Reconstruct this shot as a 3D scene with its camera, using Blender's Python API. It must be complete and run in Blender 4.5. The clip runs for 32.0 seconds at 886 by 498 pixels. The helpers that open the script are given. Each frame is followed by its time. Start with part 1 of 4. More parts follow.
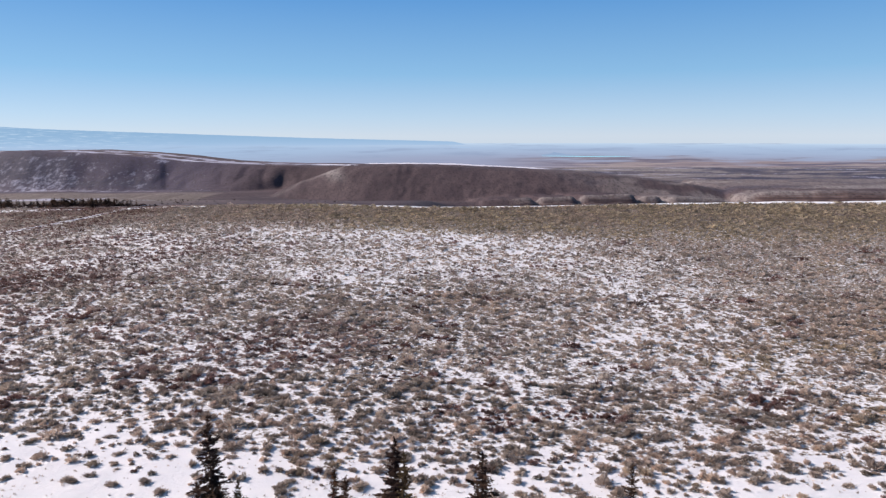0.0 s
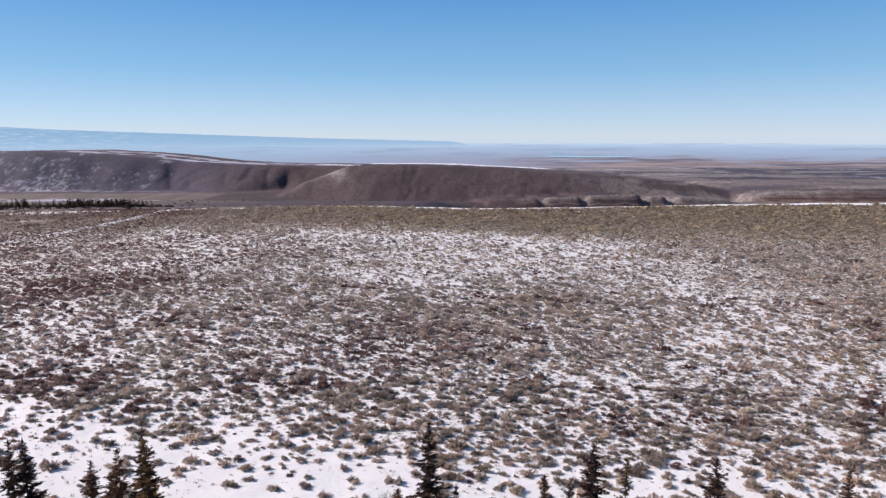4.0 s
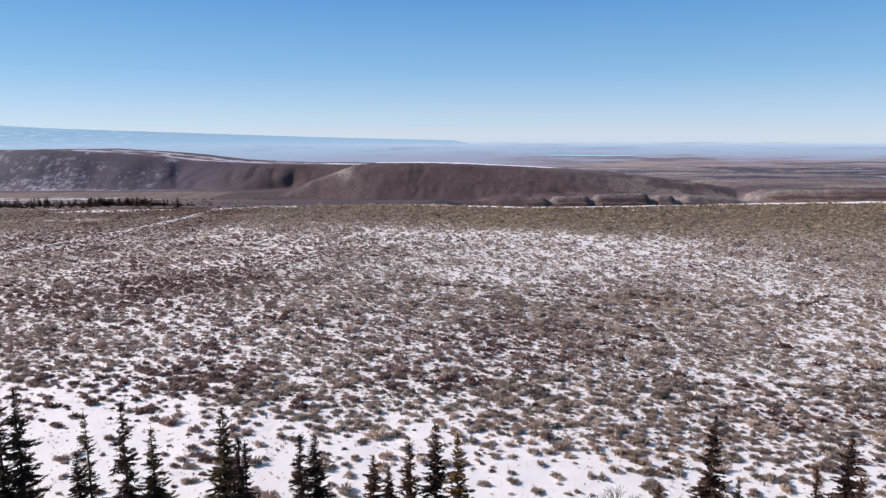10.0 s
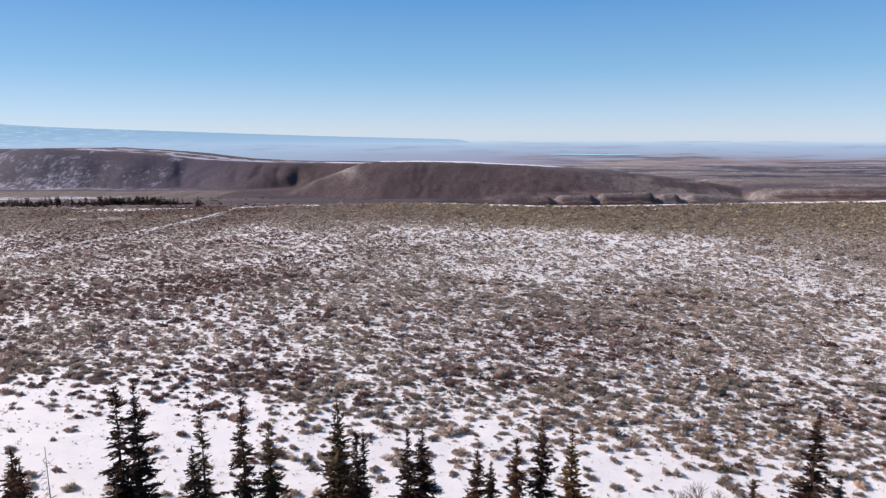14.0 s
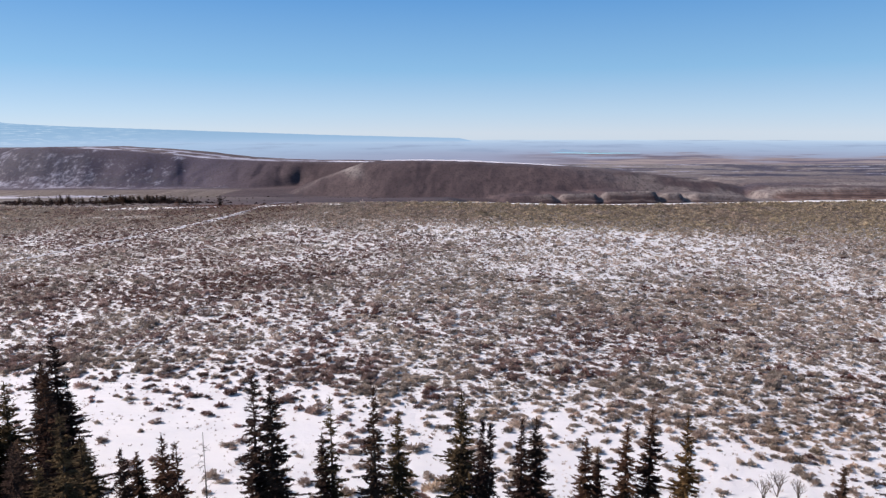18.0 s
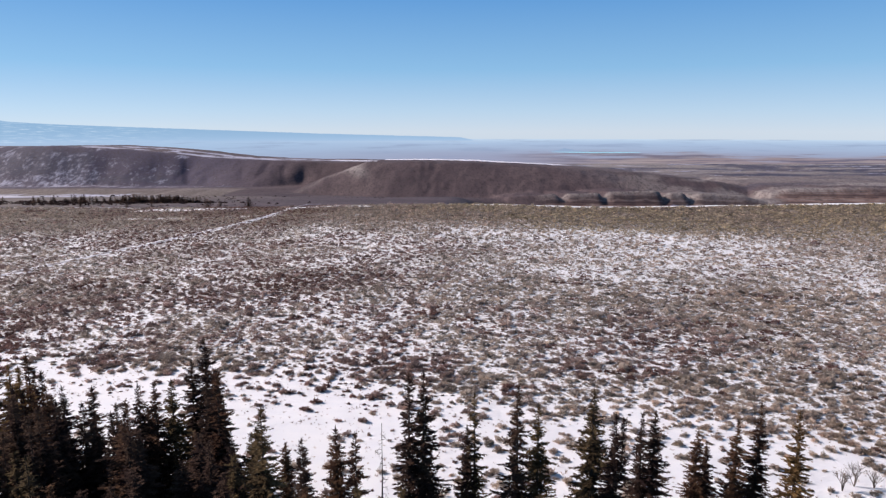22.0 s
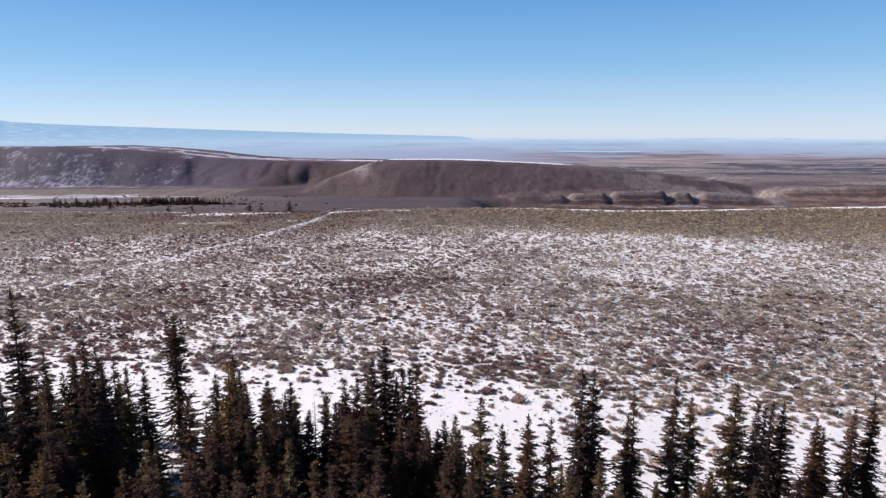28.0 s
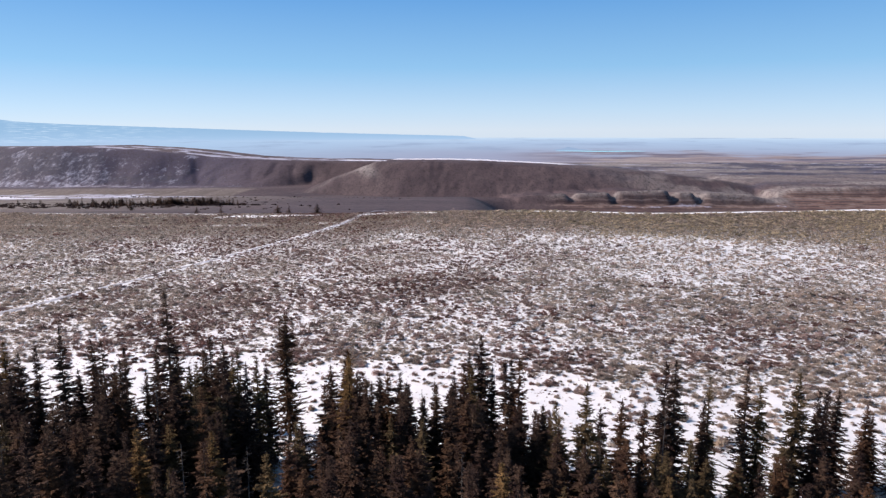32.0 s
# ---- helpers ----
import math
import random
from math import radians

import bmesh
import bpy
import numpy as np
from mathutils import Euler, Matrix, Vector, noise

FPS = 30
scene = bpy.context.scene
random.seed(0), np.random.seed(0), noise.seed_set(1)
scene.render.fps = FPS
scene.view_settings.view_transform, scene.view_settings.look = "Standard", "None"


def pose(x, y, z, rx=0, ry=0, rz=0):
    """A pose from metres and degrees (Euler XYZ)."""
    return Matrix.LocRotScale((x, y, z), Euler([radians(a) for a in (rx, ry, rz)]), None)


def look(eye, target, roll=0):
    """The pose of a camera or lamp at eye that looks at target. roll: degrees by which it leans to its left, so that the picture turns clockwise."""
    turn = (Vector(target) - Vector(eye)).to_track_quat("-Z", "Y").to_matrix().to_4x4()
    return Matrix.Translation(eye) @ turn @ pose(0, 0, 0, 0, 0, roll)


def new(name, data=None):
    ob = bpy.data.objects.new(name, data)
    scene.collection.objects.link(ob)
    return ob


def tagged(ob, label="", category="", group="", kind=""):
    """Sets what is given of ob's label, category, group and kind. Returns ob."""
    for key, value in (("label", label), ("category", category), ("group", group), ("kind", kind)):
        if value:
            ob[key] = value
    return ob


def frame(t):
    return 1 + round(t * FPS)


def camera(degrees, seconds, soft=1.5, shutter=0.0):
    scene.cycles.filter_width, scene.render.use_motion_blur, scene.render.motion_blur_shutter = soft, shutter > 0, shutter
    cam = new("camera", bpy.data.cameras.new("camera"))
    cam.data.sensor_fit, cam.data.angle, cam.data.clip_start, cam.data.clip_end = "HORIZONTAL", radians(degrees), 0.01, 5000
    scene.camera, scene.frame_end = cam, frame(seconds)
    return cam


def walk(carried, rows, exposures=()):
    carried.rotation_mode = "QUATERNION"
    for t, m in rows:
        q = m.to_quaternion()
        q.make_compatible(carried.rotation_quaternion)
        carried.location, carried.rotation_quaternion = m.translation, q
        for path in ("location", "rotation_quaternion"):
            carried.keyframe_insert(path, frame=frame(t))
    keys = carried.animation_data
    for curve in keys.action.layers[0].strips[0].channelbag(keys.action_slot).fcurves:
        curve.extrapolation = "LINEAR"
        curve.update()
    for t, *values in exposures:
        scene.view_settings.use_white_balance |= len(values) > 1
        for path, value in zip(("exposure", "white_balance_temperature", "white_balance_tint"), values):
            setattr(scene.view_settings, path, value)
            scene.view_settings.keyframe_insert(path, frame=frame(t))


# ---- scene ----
cam = camera(67.7, 32.0, soft=1.3)
PATH = [
    (0, (2.711, 0.922, 21.964), (2.644, 2.893, 21.628), -0.1),
    (0.5, (1.874, 0.879, 22.013), (1.808, 2.85, 21.677), -0.0),
    (1, (0.672, 0.736, 22.062), (0.605, 2.706, 21.726), -0.0),
    (2, (-2.056, 0.595, 22.23), (-2.122, 2.566, 21.893), -0.0),
    (3, (-4.844, 0.361, 22.329), (-4.91, 2.332, 21.994), -0.1),
    (4, (-7.724, 0.288, 22.429), (-7.79, 2.259, 22.093), -0.1),
    (6.5, (-13.685, -0.277, 22.476), (-13.751, 1.693, 22.138), -0.1),
    (7, (-14.868, -0.301, 22.475), (-14.933, 1.669, 22.136), -0.1),
    (8, (-17.144, -0.243, 22.444), (-17.21, 1.727, 22.106), -0.1),
    (9, (-19.354, -0.285, 22.398), (-19.418, 1.685, 22.059), -0.1),
    (10, (-21.511, -0.468, 22.374), (-21.577, 1.502, 22.035), -0.1),
    (11, (-23.67, -0.611, 22.348), (-23.736, 1.359, 22.008), -0.1),
    (12, (-25.439, -0.745, 22.338), (-25.508, 1.225, 21.997), -0.1),
    (12.5, (-25.816, -0.826, 22.313), (-25.886, 1.143, 21.972), -0.1),
    (13, (-26.051, -0.855, 22.317), (-26.121, 1.114, 21.975), -0.0),
    (14, (-26.574, -0.981, 22.367), (-26.646, 0.988, 22.025), -0.1),
    (14.5, (-26.982, -1.071, 22.392), (-27.054, 0.898, 22.049), -0.1),
    (16.5, (-29.64, -1.615, 22.325), (-29.712, 0.354, 21.981), -0.2),
    (17, (-30.531, -1.857, 22.364), (-30.604, 0.111, 22.018), -0.1),
    (18, (-32.26, -2.659, 22.514), (-32.333, -0.69, 22.168), -0.1),
    (19, (-34.09, -3.65, 22.791), (-34.163, -1.682, 22.444), -0.1),
    (20, (-35.903, -4.396, 23.092), (-35.976, -2.428, 22.744), -0.0),
    (21, (-37.645, -5.253, 23.387), (-37.718, -3.285, 23.038), -0.1),
    (22, (-39.357, -6.321, 23.754), (-39.43, -4.353, 23.405), -0.0),
    (23, (-41.117, -7.549, 24.188), (-41.189, -5.58, 23.84), -0.0),
    (24, (-42.892, -8.735, 24.655), (-42.965, -6.767, 24.306), 0.0),
    (25, (-44.59, -9.835, 25.007), (-44.664, -7.867, 24.657), 0.0),
    (27.5, (-48.779, -12.192, 25.768), (-48.853, -10.225, 25.416), 0.0),
    (28, (-49.605, -12.832, 25.915), (-49.679, -10.864, 25.563), -0.1),
    (29, (-51.32, -14.249, 26.314), (-51.395, -12.282, 25.961), -0.0),
    (30, (-53.074, -15.732, 26.719), (-53.148, -13.765, 26.365), -0.0),
    (31, (-54.858, -17.184, 27.137), (-54.932, -15.217, 26.782), 0.0),
    (32, (-56.613, -18.928, 27.518), (-56.688, -16.961, 27.164), -0.1),
]
walk(cam, [(t, look(eye, target, roll)) for t, eye, target, roll in PATH], exposures=[(0, 0.2), (20, 0.2), (28, 0.28), (32, 0.34)])

# ---- world and sun ----
SUN_EL, SUN_AZ = radians(31), radians(-78)      # elevation; azimuth from +y towards +x
world = bpy.data.worlds.new("sky")
scene.world = world
world.use_nodes = True
wn = world.node_tree.nodes
wl = world.node_tree.links
sky = wn.new("ShaderNodeTexSky")
sky.sky_type, sky.sun_disc = "NISHITA", False
sky.sun_elevation, sky.sun_rotation = SUN_EL, SUN_AZ
sky.altitude, sky.air_density, sky.dust_density, sky.ozone_density = 2400, 0.7, 0.2, 3.0
wn["Background"].inputs["Strength"].default_value = 0.83
direction = wn.new("ShaderNodeTexCoord")
split = wn.new("ShaderNodeSeparateXYZ")
wl.new(direction.outputs["Generated"], split.inputs[0])
clear = wn.new("ShaderNodeValToRGB")            # clear winter sky, pale at the horizon
clear.color_ramp.elements[0].color = (0.64, 0.715, 0.85, 1)
clear.color_ramp.elements[1].color = (0.07, 0.11, 0.19, 1)
for at, colour in ((0.03, (0.52, 0.685, 0.87)), (0.09, (0.28, 0.55, 0.84)), (0.19, (0.125, 0.37, 0.77)), (0.34, (0.10, 0.22, 0.44)), (0.5, (0.09, 0.155, 0.28))):
    clear.color_ramp.elements.new(at).color = (*colour, 1)
wl.new(split.outputs["Z"], clear.inputs[0])
dim = wn.new("ShaderNodeMix")
dim.data_type, dim.blend_type = "RGBA", "MULTIPLY"
dim.inputs[0].default_value, dim.inputs[7].default_value = 1.0, (0.13, 0.13, 0.13, 1)
wl.new(sky.outputs[0], dim.inputs[6])
blend = wn.new("ShaderNodeMix")
blend.data_type, blend.inputs[0].default_value = "RGBA", 0.8
wl.new(dim.outputs[2], blend.inputs[6])
wl.new(clear.outputs[0], blend.inputs[7])
wl.new(blend.outputs[2], wn["Background"].inputs["Color"])
sun_data = bpy.data.lights.new("sun", "SUN")
sun_data.energy, sun_data.angle, sun_data.color = 5.0, radians(0.53), (1.0, 0.86, 0.81)
sun = new("sun", sun_data)
toward = Vector((math.sin(SUN_AZ) * math.cos(SUN_EL), math.cos(SUN_AZ) * math.cos(SUN_EL), math.sin(SUN_EL)))
sun.matrix_world = look(tuple(toward * 100), (0, 0, 0))


# ---- node helpers ----
def material(name, rough=0.85):
    m = bpy.data.materials.new(name)
    m.use_nodes = True
    nodes, links = m.node_tree.nodes, m.node_tree.links
    b = nodes["Principled BSDF"]
    b.inputs["Roughness"].default_value = rough
    b.inputs["Specular IOR Level"].default_value = 0.25
    return m, nodes, links, b


def node(nodes, kind, **values):
    n = nodes.new(kind)
    for key, value in values.items():
        n.inputs[key.replace("_", " ")].default_value = value
    return n


def noise_tex(nodes, links, coords, scale, detail=4.0, rough=0.55, stretch=None):
    if stretch:
        mp = nodes.new("ShaderNodeMapping")
        mp.inputs["Scale"].default_value = stretch
        links.new(coords, mp.inputs["Vector"])
        coords = mp.outputs[0]
    n = node(nodes, "ShaderNodeTexNoise", Scale=scale, Detail=detail, Roughness=rough)
    links.new(coords, n.inputs["Vector"])
    return n.outputs["Fac"]


def ramp(nodes, links, fac, stops):
    r = nodes.new("ShaderNodeValToRGB")
    r.color_ramp.elements[0].position, r.color_ramp.elements[0].color = stops[0][0], (*stops[0][1], 1)
    r.color_ramp.elements[1].position, r.color_ramp.elements[1].color = stops[-1][0], (*stops[-1][1], 1)
    for at, colour in stops[1:-1]:
        e = r.color_ramp.elements.new(at)
        e.color = (*colour, 1)
    links.new(fac, r.inputs[0])
    return r.outputs[0]


def mix(nodes, links, fac, a, b, blend="MIX"):
    m = nodes.new("ShaderNodeMix")
    m.data_type, m.blend_type = "RGBA", blend
    for socket, value in ((m.inputs[0], fac), (m.inputs[6], a), (m.inputs[7], b)):
        if isinstance(value, (int, float)):
            socket.default_value = value
        elif isinstance(value, tuple):
            socket.default_value = (*value, 1)
        else:
            links.new(value, socket)
    return m.outputs[2]


def maths(nodes, links, op, a, b=0.0, c=0.0):
    m = nodes.new("ShaderNodeMath")
    m.operation = op
    for socket, value in zip(m.inputs, (a, b, c)):
        if isinstance(value, (int, float)):
            socket.default_value = value
        else:
            links.new(value, socket)
    return m.outputs[0]


def step(nodes, links, value, lo, hi):
    m = nodes.new("ShaderNodeMapRange")
    m.interpolation_type = "SMOOTHSTEP"
    m.inputs["From Min"].default_value, m.inputs["From Max"].default_value = lo, hi
    links.new(value, m.inputs["Value"])
    return m.outputs["Result"]


def bump(nodes, links, bsdf, height, strength, distance):
    b = node(nodes, "ShaderNodeBump", Strength=strength, Distance=distance)
    links.new(height, b.inputs["Height"])
    links.new(b.outputs[0], bsdf.inputs["Normal"])


def attribute(nodes, name):
    a = nodes.new("ShaderNodeAttribute")
    a.attribute_name = name
    return a.outputs["Fac"]


def position(nodes):
    return nodes.new("ShaderNodeNewGeometry").outputs["Position"]


# ---- materials ----
def ground_material():
    m, n, l, b = material("snow_and_soil", 0.8)
    p = position(n)
    fine = noise_tex(n, l, p, 2.6, 5, 0.6)
    drift = noise_tex(n, l, p, 0.35, 4, 0.55, (0.6, 1.4, 1))
    snow = ramp(n, l, drift, [(0.3, (0.86, 0.87, 0.90)), (0.7, (0.92, 0.92, 0.93))])
    litter = ramp(n, l, fine, [(0.3, (0.09, 0.067, 0.05)), (0.6, (0.19, 0.15, 0.11)), (0.8, (0.30, 0.25, 0.18))])
    bare = maths(n, l, "ADD", attribute(n, "bare"), maths(n, l, "MULTIPLY_ADD", fine, 0.9, -0.45))
    near = mix(n, l, step(n, l, bare, 0.44, 0.62), snow, litter)
    # hills and valley beyond the plateau
    wide = noise_tex(n, l, p, 0.006, 6, 0.6)
    streak = noise_tex(n, l, p, 0.02, 6, 0.65, (1.0, 0.35, 2.5))
    grain = noise_tex(n, l, p, 0.12, 4, 0.6)
    grass = ramp(n, l, wide, [(0.3, (0.075, 0.051, 0.057)), (0.5, (0.118, 0.083, 0.087)), (0.7, (0.18, 0.132, 0.13))])
    grass = mix(n, l, maths(n, l, "MULTIPLY", grain, 0.6), grass, (0.047, 0.035, 0.042))
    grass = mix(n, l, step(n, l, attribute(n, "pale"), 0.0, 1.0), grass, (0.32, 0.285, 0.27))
    # the ridge's bluish haze and shade, put into the base colour
    grass = mix(n, l, attribute(n, "violet_haze"), grass, (0.074, 0.066, 0.112))
    # dark brush, with the bluish haze of distance put into its colour
    grass = mix(n, l, step(n, l, attribute(n, "hazy_scrub"), 0.0, 1.0), grass, (0.068, 0.068, 0.108))
    fleck = noise_tex(n, l, p, 0.13, 7, 0.75, (0.9, 0.3, 0.8))
    grass = mix(n, l, maths(n, l, "MULTIPLY", step(n, l, fleck, 0.42, 0.66), 0.5), grass, (0.045, 0.036, 0.045))
    tussock = noise_tex(n, l, p, 0.045, 7, 0.72, (1.2, 0.09, 1.0))
    olive = ramp(n, l, tussock, [(0.32, (0.085, 0.066, 0.058)), (0.5, (0.165, 0.135, 0.115)), (0.68, (0.27, 0.225, 0.20))])
    grass = mix(n, l, attribute(n, "floor"), grass, olive)
    ledge = node(n, "ShaderNodeTexWave", Scale=0.032, Distortion=5.0, Detail=5.0)
    ledge.bands_direction = "Z"
    l.new(p, ledge.inputs["Vector"])
    # banded strata, darkened to put the backlit faces' shade into the colour
    shaded_rock = ramp(n, l, ledge.outputs["Fac"], [(0.15, (0.062, 0.042, 0.045)), (0.7, (0.115, 0.078, 0.073)), (0.95, (0.26, 0.20, 0.18))])
    grass = mix(n, l, attribute(n, "cliff"), grass, shaded_rock)
    shrubs = noise_tex(n, l, p, 0.3, 4, 0.65, (0.8, 0.25, 1.0))
    grass = mix(n, l, maths(n, l, "MULTIPLY", step(n, l, shrubs, 0.5, 0.64), 0.55), grass, (0.035, 0.026, 0.028))
    hs = maths(n, l, "ADD", attribute(n, "hillsnow"), maths(n, l, "MULTIPLY_ADD", streak, 1.0, -0.5))
    hs = maths(n, l, "ADD", hs, maths(n, l, "MULTIPLY_ADD", fleck, 1.6, -0.8))
    strata = node(n, "ShaderNodeTexWave", Scale=0.1, Distortion=3.0, Detail=3.0)
    strata.bands_direction = "Z"
    l.new(p, strata.inputs["Vector"])
    grass = mix(n, l, maths(n, l, "MULTIPLY", strata.outputs["Fac"], attribute(n, "strata")), grass, (0.20, 0.125, 0.105))
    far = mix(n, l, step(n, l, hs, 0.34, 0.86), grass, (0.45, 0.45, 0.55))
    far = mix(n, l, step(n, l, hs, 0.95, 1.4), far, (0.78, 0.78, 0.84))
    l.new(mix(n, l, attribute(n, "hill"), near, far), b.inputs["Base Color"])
    rise = maths(n, l, "ADD", fine, maths(n, l, "MULTIPLY", drift, 3.0))
    bump(n, l, b, rise, 0.5, 0.14)
    return m


def thin_leaf(n, l, b, colour, share):
    """Lets part of the light through a thin leaf."""
    through_light = n.new("ShaderNodeBsdfTranslucent")
    l.new(colour, through_light.inputs["Color"])
    both = n.new("ShaderNodeMixShader")
    both.inputs[0].default_value = share
    l.new(b.outputs[0], both.inputs[1])
    l.new(through_light.outputs[0], both.inputs[2])
    l.new(both.outputs[0], n["Material Output"].inputs["Surface"])


def sage_material(name, stops):
    """Fine grey foliage: colour by the stand that a bush grows in, lightness by the single bush."""
    m, n, l, b = material(name, 0.95)
    b.inputs["Specular IOR Level"].default_value = 0.08
    p = position(n)
    stand = ramp(n, l, attribute(n, "hue"), stops)
    leaf = noise_tex(n, l, p, 6.5, 4, 0.7)
    fine = ramp(n, l, leaf, [(0.28, (0.6, 0.6, 0.62)), (0.5, (1.0, 1.0, 1.0)), (0.74, (1.35, 1.32, 1.28))])
    tone = attribute(n, "tone")
    light = n.new("ShaderNodeCombineColor")
    for k in range(3):
        l.new(tone, light.inputs[k])
    c = mix(n, l, 1.0, stand, fine, "MULTIPLY")
    c = mix(n, l, 1.0, c, light.outputs[0], "MULTIPLY")
    l.new(c, b.inputs["Base Color"])
    thin_leaf(n, l, b, c, 0.28)
    return m


def needle_material(name, dark, light):
    m, n, l, b = material(name, 0.85)
    b.inputs["Specular IOR Level"].default_value = 0.06
    geo = n.new("ShaderNodeNewGeometry")
    info = n.new("ShaderNodeObjectInfo")
    patch = noise_tex(n, l, geo.outputs["Position"], 0.9, 3)
    c = ramp(n, l, patch, [(0.35, dark), (0.7, light)])
    single = ramp(n, l, geo.outputs["Random Per Island"], [(0.0, (0.78, 0.78, 0.78)), (1.0, (1.2, 1.16, 1.12))])
    c = mix(n, l, 1.0, c, single, "MULTIPLY")
    tree = ramp(n, l, info.outputs["Random"], [(0.0, (0.72, 0.74, 0.82)), (0.6, (1.0, 1.0, 1.0)), (1.0, (1.35, 1.16, 0.95))])
    l.new(mix(n, l, 1.0, c, tree, "MULTIPLY"), b.inputs["Base Color"])
    return m


def bark_material(name, dark, light):
    m, n, l, b = material(name, 0.9)
    grain = noise_tex(n, l, position(n), 9, 5, 0.6, (1, 1, 0.25))
    l.new(ramp(n, l, grain, [(0.3, dark), (0.7, light)]), b.inputs["Base Color"])
    bump(n, l, b, grain, 0.6, 0.03)
    return m


def track_material():
    m, n, l, b = material("packed_snow", 0.7)
    p = position(n)
    blot = noise_tex(n, l, p, 0.5, 5, 0.6)
    c = ramp(n, l, blot, [(0.36, (0.25, 0.21, 0.18)), (0.48, (0.56, 0.55, 0.58)), (0.68, (0.84, 0.84, 0.88))])
    l.new(c, b.inputs["Base Color"])
    bump(n, l, b, noise_tex(n, l, p, 3, 4), 0.4, 0.05)
    return m


def distance_material(name, stops, axis_scale, streak_colour, lo, hi, amount, west=None, hazy_scrub=None, snowy=False):
    """Far country: a plain glowing backdrop, haze put into colour by height, faint bands."""
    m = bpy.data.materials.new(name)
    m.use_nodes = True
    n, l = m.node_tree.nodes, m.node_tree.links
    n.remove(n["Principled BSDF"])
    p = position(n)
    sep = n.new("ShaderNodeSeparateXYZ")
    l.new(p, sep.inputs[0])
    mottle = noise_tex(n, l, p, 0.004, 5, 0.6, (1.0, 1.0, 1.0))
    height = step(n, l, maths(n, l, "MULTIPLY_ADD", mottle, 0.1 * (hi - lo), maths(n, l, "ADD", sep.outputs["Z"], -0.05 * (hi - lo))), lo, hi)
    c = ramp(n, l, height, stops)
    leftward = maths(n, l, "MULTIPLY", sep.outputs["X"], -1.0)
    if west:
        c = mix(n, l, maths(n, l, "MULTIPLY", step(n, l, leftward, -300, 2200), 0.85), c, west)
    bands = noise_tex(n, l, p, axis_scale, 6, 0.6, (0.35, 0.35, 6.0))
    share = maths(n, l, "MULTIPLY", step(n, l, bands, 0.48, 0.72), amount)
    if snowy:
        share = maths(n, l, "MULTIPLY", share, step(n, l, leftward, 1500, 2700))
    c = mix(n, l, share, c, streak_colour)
    if hazy_scrub:
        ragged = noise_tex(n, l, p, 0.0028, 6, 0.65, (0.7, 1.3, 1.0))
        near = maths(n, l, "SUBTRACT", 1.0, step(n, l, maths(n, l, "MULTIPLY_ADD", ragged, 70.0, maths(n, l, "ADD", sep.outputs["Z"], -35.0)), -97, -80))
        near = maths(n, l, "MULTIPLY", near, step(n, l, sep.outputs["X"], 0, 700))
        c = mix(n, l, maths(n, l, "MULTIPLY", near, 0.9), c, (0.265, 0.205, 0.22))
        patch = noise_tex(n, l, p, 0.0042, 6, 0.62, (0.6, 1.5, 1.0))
        c = mix(n, l, maths(n, l, "MULTIPLY", maths(n, l, "MULTIPLY", step(n, l, patch, 0.47, 0.58), near), 0.8), c, hazy_scrub)
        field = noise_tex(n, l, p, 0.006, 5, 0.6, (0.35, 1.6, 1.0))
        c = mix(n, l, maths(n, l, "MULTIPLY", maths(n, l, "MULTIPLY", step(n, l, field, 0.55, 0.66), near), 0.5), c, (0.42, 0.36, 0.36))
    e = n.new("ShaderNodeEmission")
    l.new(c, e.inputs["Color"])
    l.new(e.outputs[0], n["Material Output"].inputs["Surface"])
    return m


GROUND = ground_material()
SAGE = sage_material("sagebrush_foliage", [(0.0, (0.217, 0.132, 0.114)), (0.22, (0.378, 0.282, 0.252)), (0.42, (0.476, 0.415, 0.354)), (0.62, (0.497, 0.402, 0.339)), (0.8, (0.486, 0.402, 0.308)), (1.0, (0.476, 0.398, 0.281))])
UNDERBRUSH = sage_material("dark_leafless_brush", [(0.0, (0.05, 0.034, 0.034)), (1.0, (0.085, 0.062, 0.055))])
TWIG = bark_material("grey_twigs", (0.10, 0.08, 0.065), (0.2, 0.165, 0.135))
NEEDLE = needle_material("fir_needles", (0.046, 0.028, 0.025), (0.138, 0.088, 0.059))
NEEDLE_PALE = needle_material("yellow_green_needles", (0.075, 0.053, 0.03), (0.23, 0.162, 0.082))
NEEDLE_RUST = needle_material("brown_dying_needles", (0.06, 0.039, 0.03), (0.14, 0.092, 0.064))
BARK = bark_material("fir_bark", (0.03, 0.022, 0.018), (0.085, 0.065, 0.05))
DEAD_WOOD = bark_material("weathered_grey_wood", (0.07, 0.058, 0.052), (0.17, 0.15, 0.135))
TRACK = track_material()
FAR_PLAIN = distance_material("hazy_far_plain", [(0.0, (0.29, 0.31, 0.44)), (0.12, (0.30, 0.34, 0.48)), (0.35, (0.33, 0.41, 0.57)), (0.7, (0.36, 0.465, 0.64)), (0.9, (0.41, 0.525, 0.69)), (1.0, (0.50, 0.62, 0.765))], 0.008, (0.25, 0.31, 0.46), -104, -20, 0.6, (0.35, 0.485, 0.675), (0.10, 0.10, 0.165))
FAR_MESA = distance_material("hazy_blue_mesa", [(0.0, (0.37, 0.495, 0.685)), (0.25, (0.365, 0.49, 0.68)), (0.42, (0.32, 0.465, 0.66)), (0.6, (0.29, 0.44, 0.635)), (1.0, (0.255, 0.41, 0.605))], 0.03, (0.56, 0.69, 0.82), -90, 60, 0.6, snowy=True)
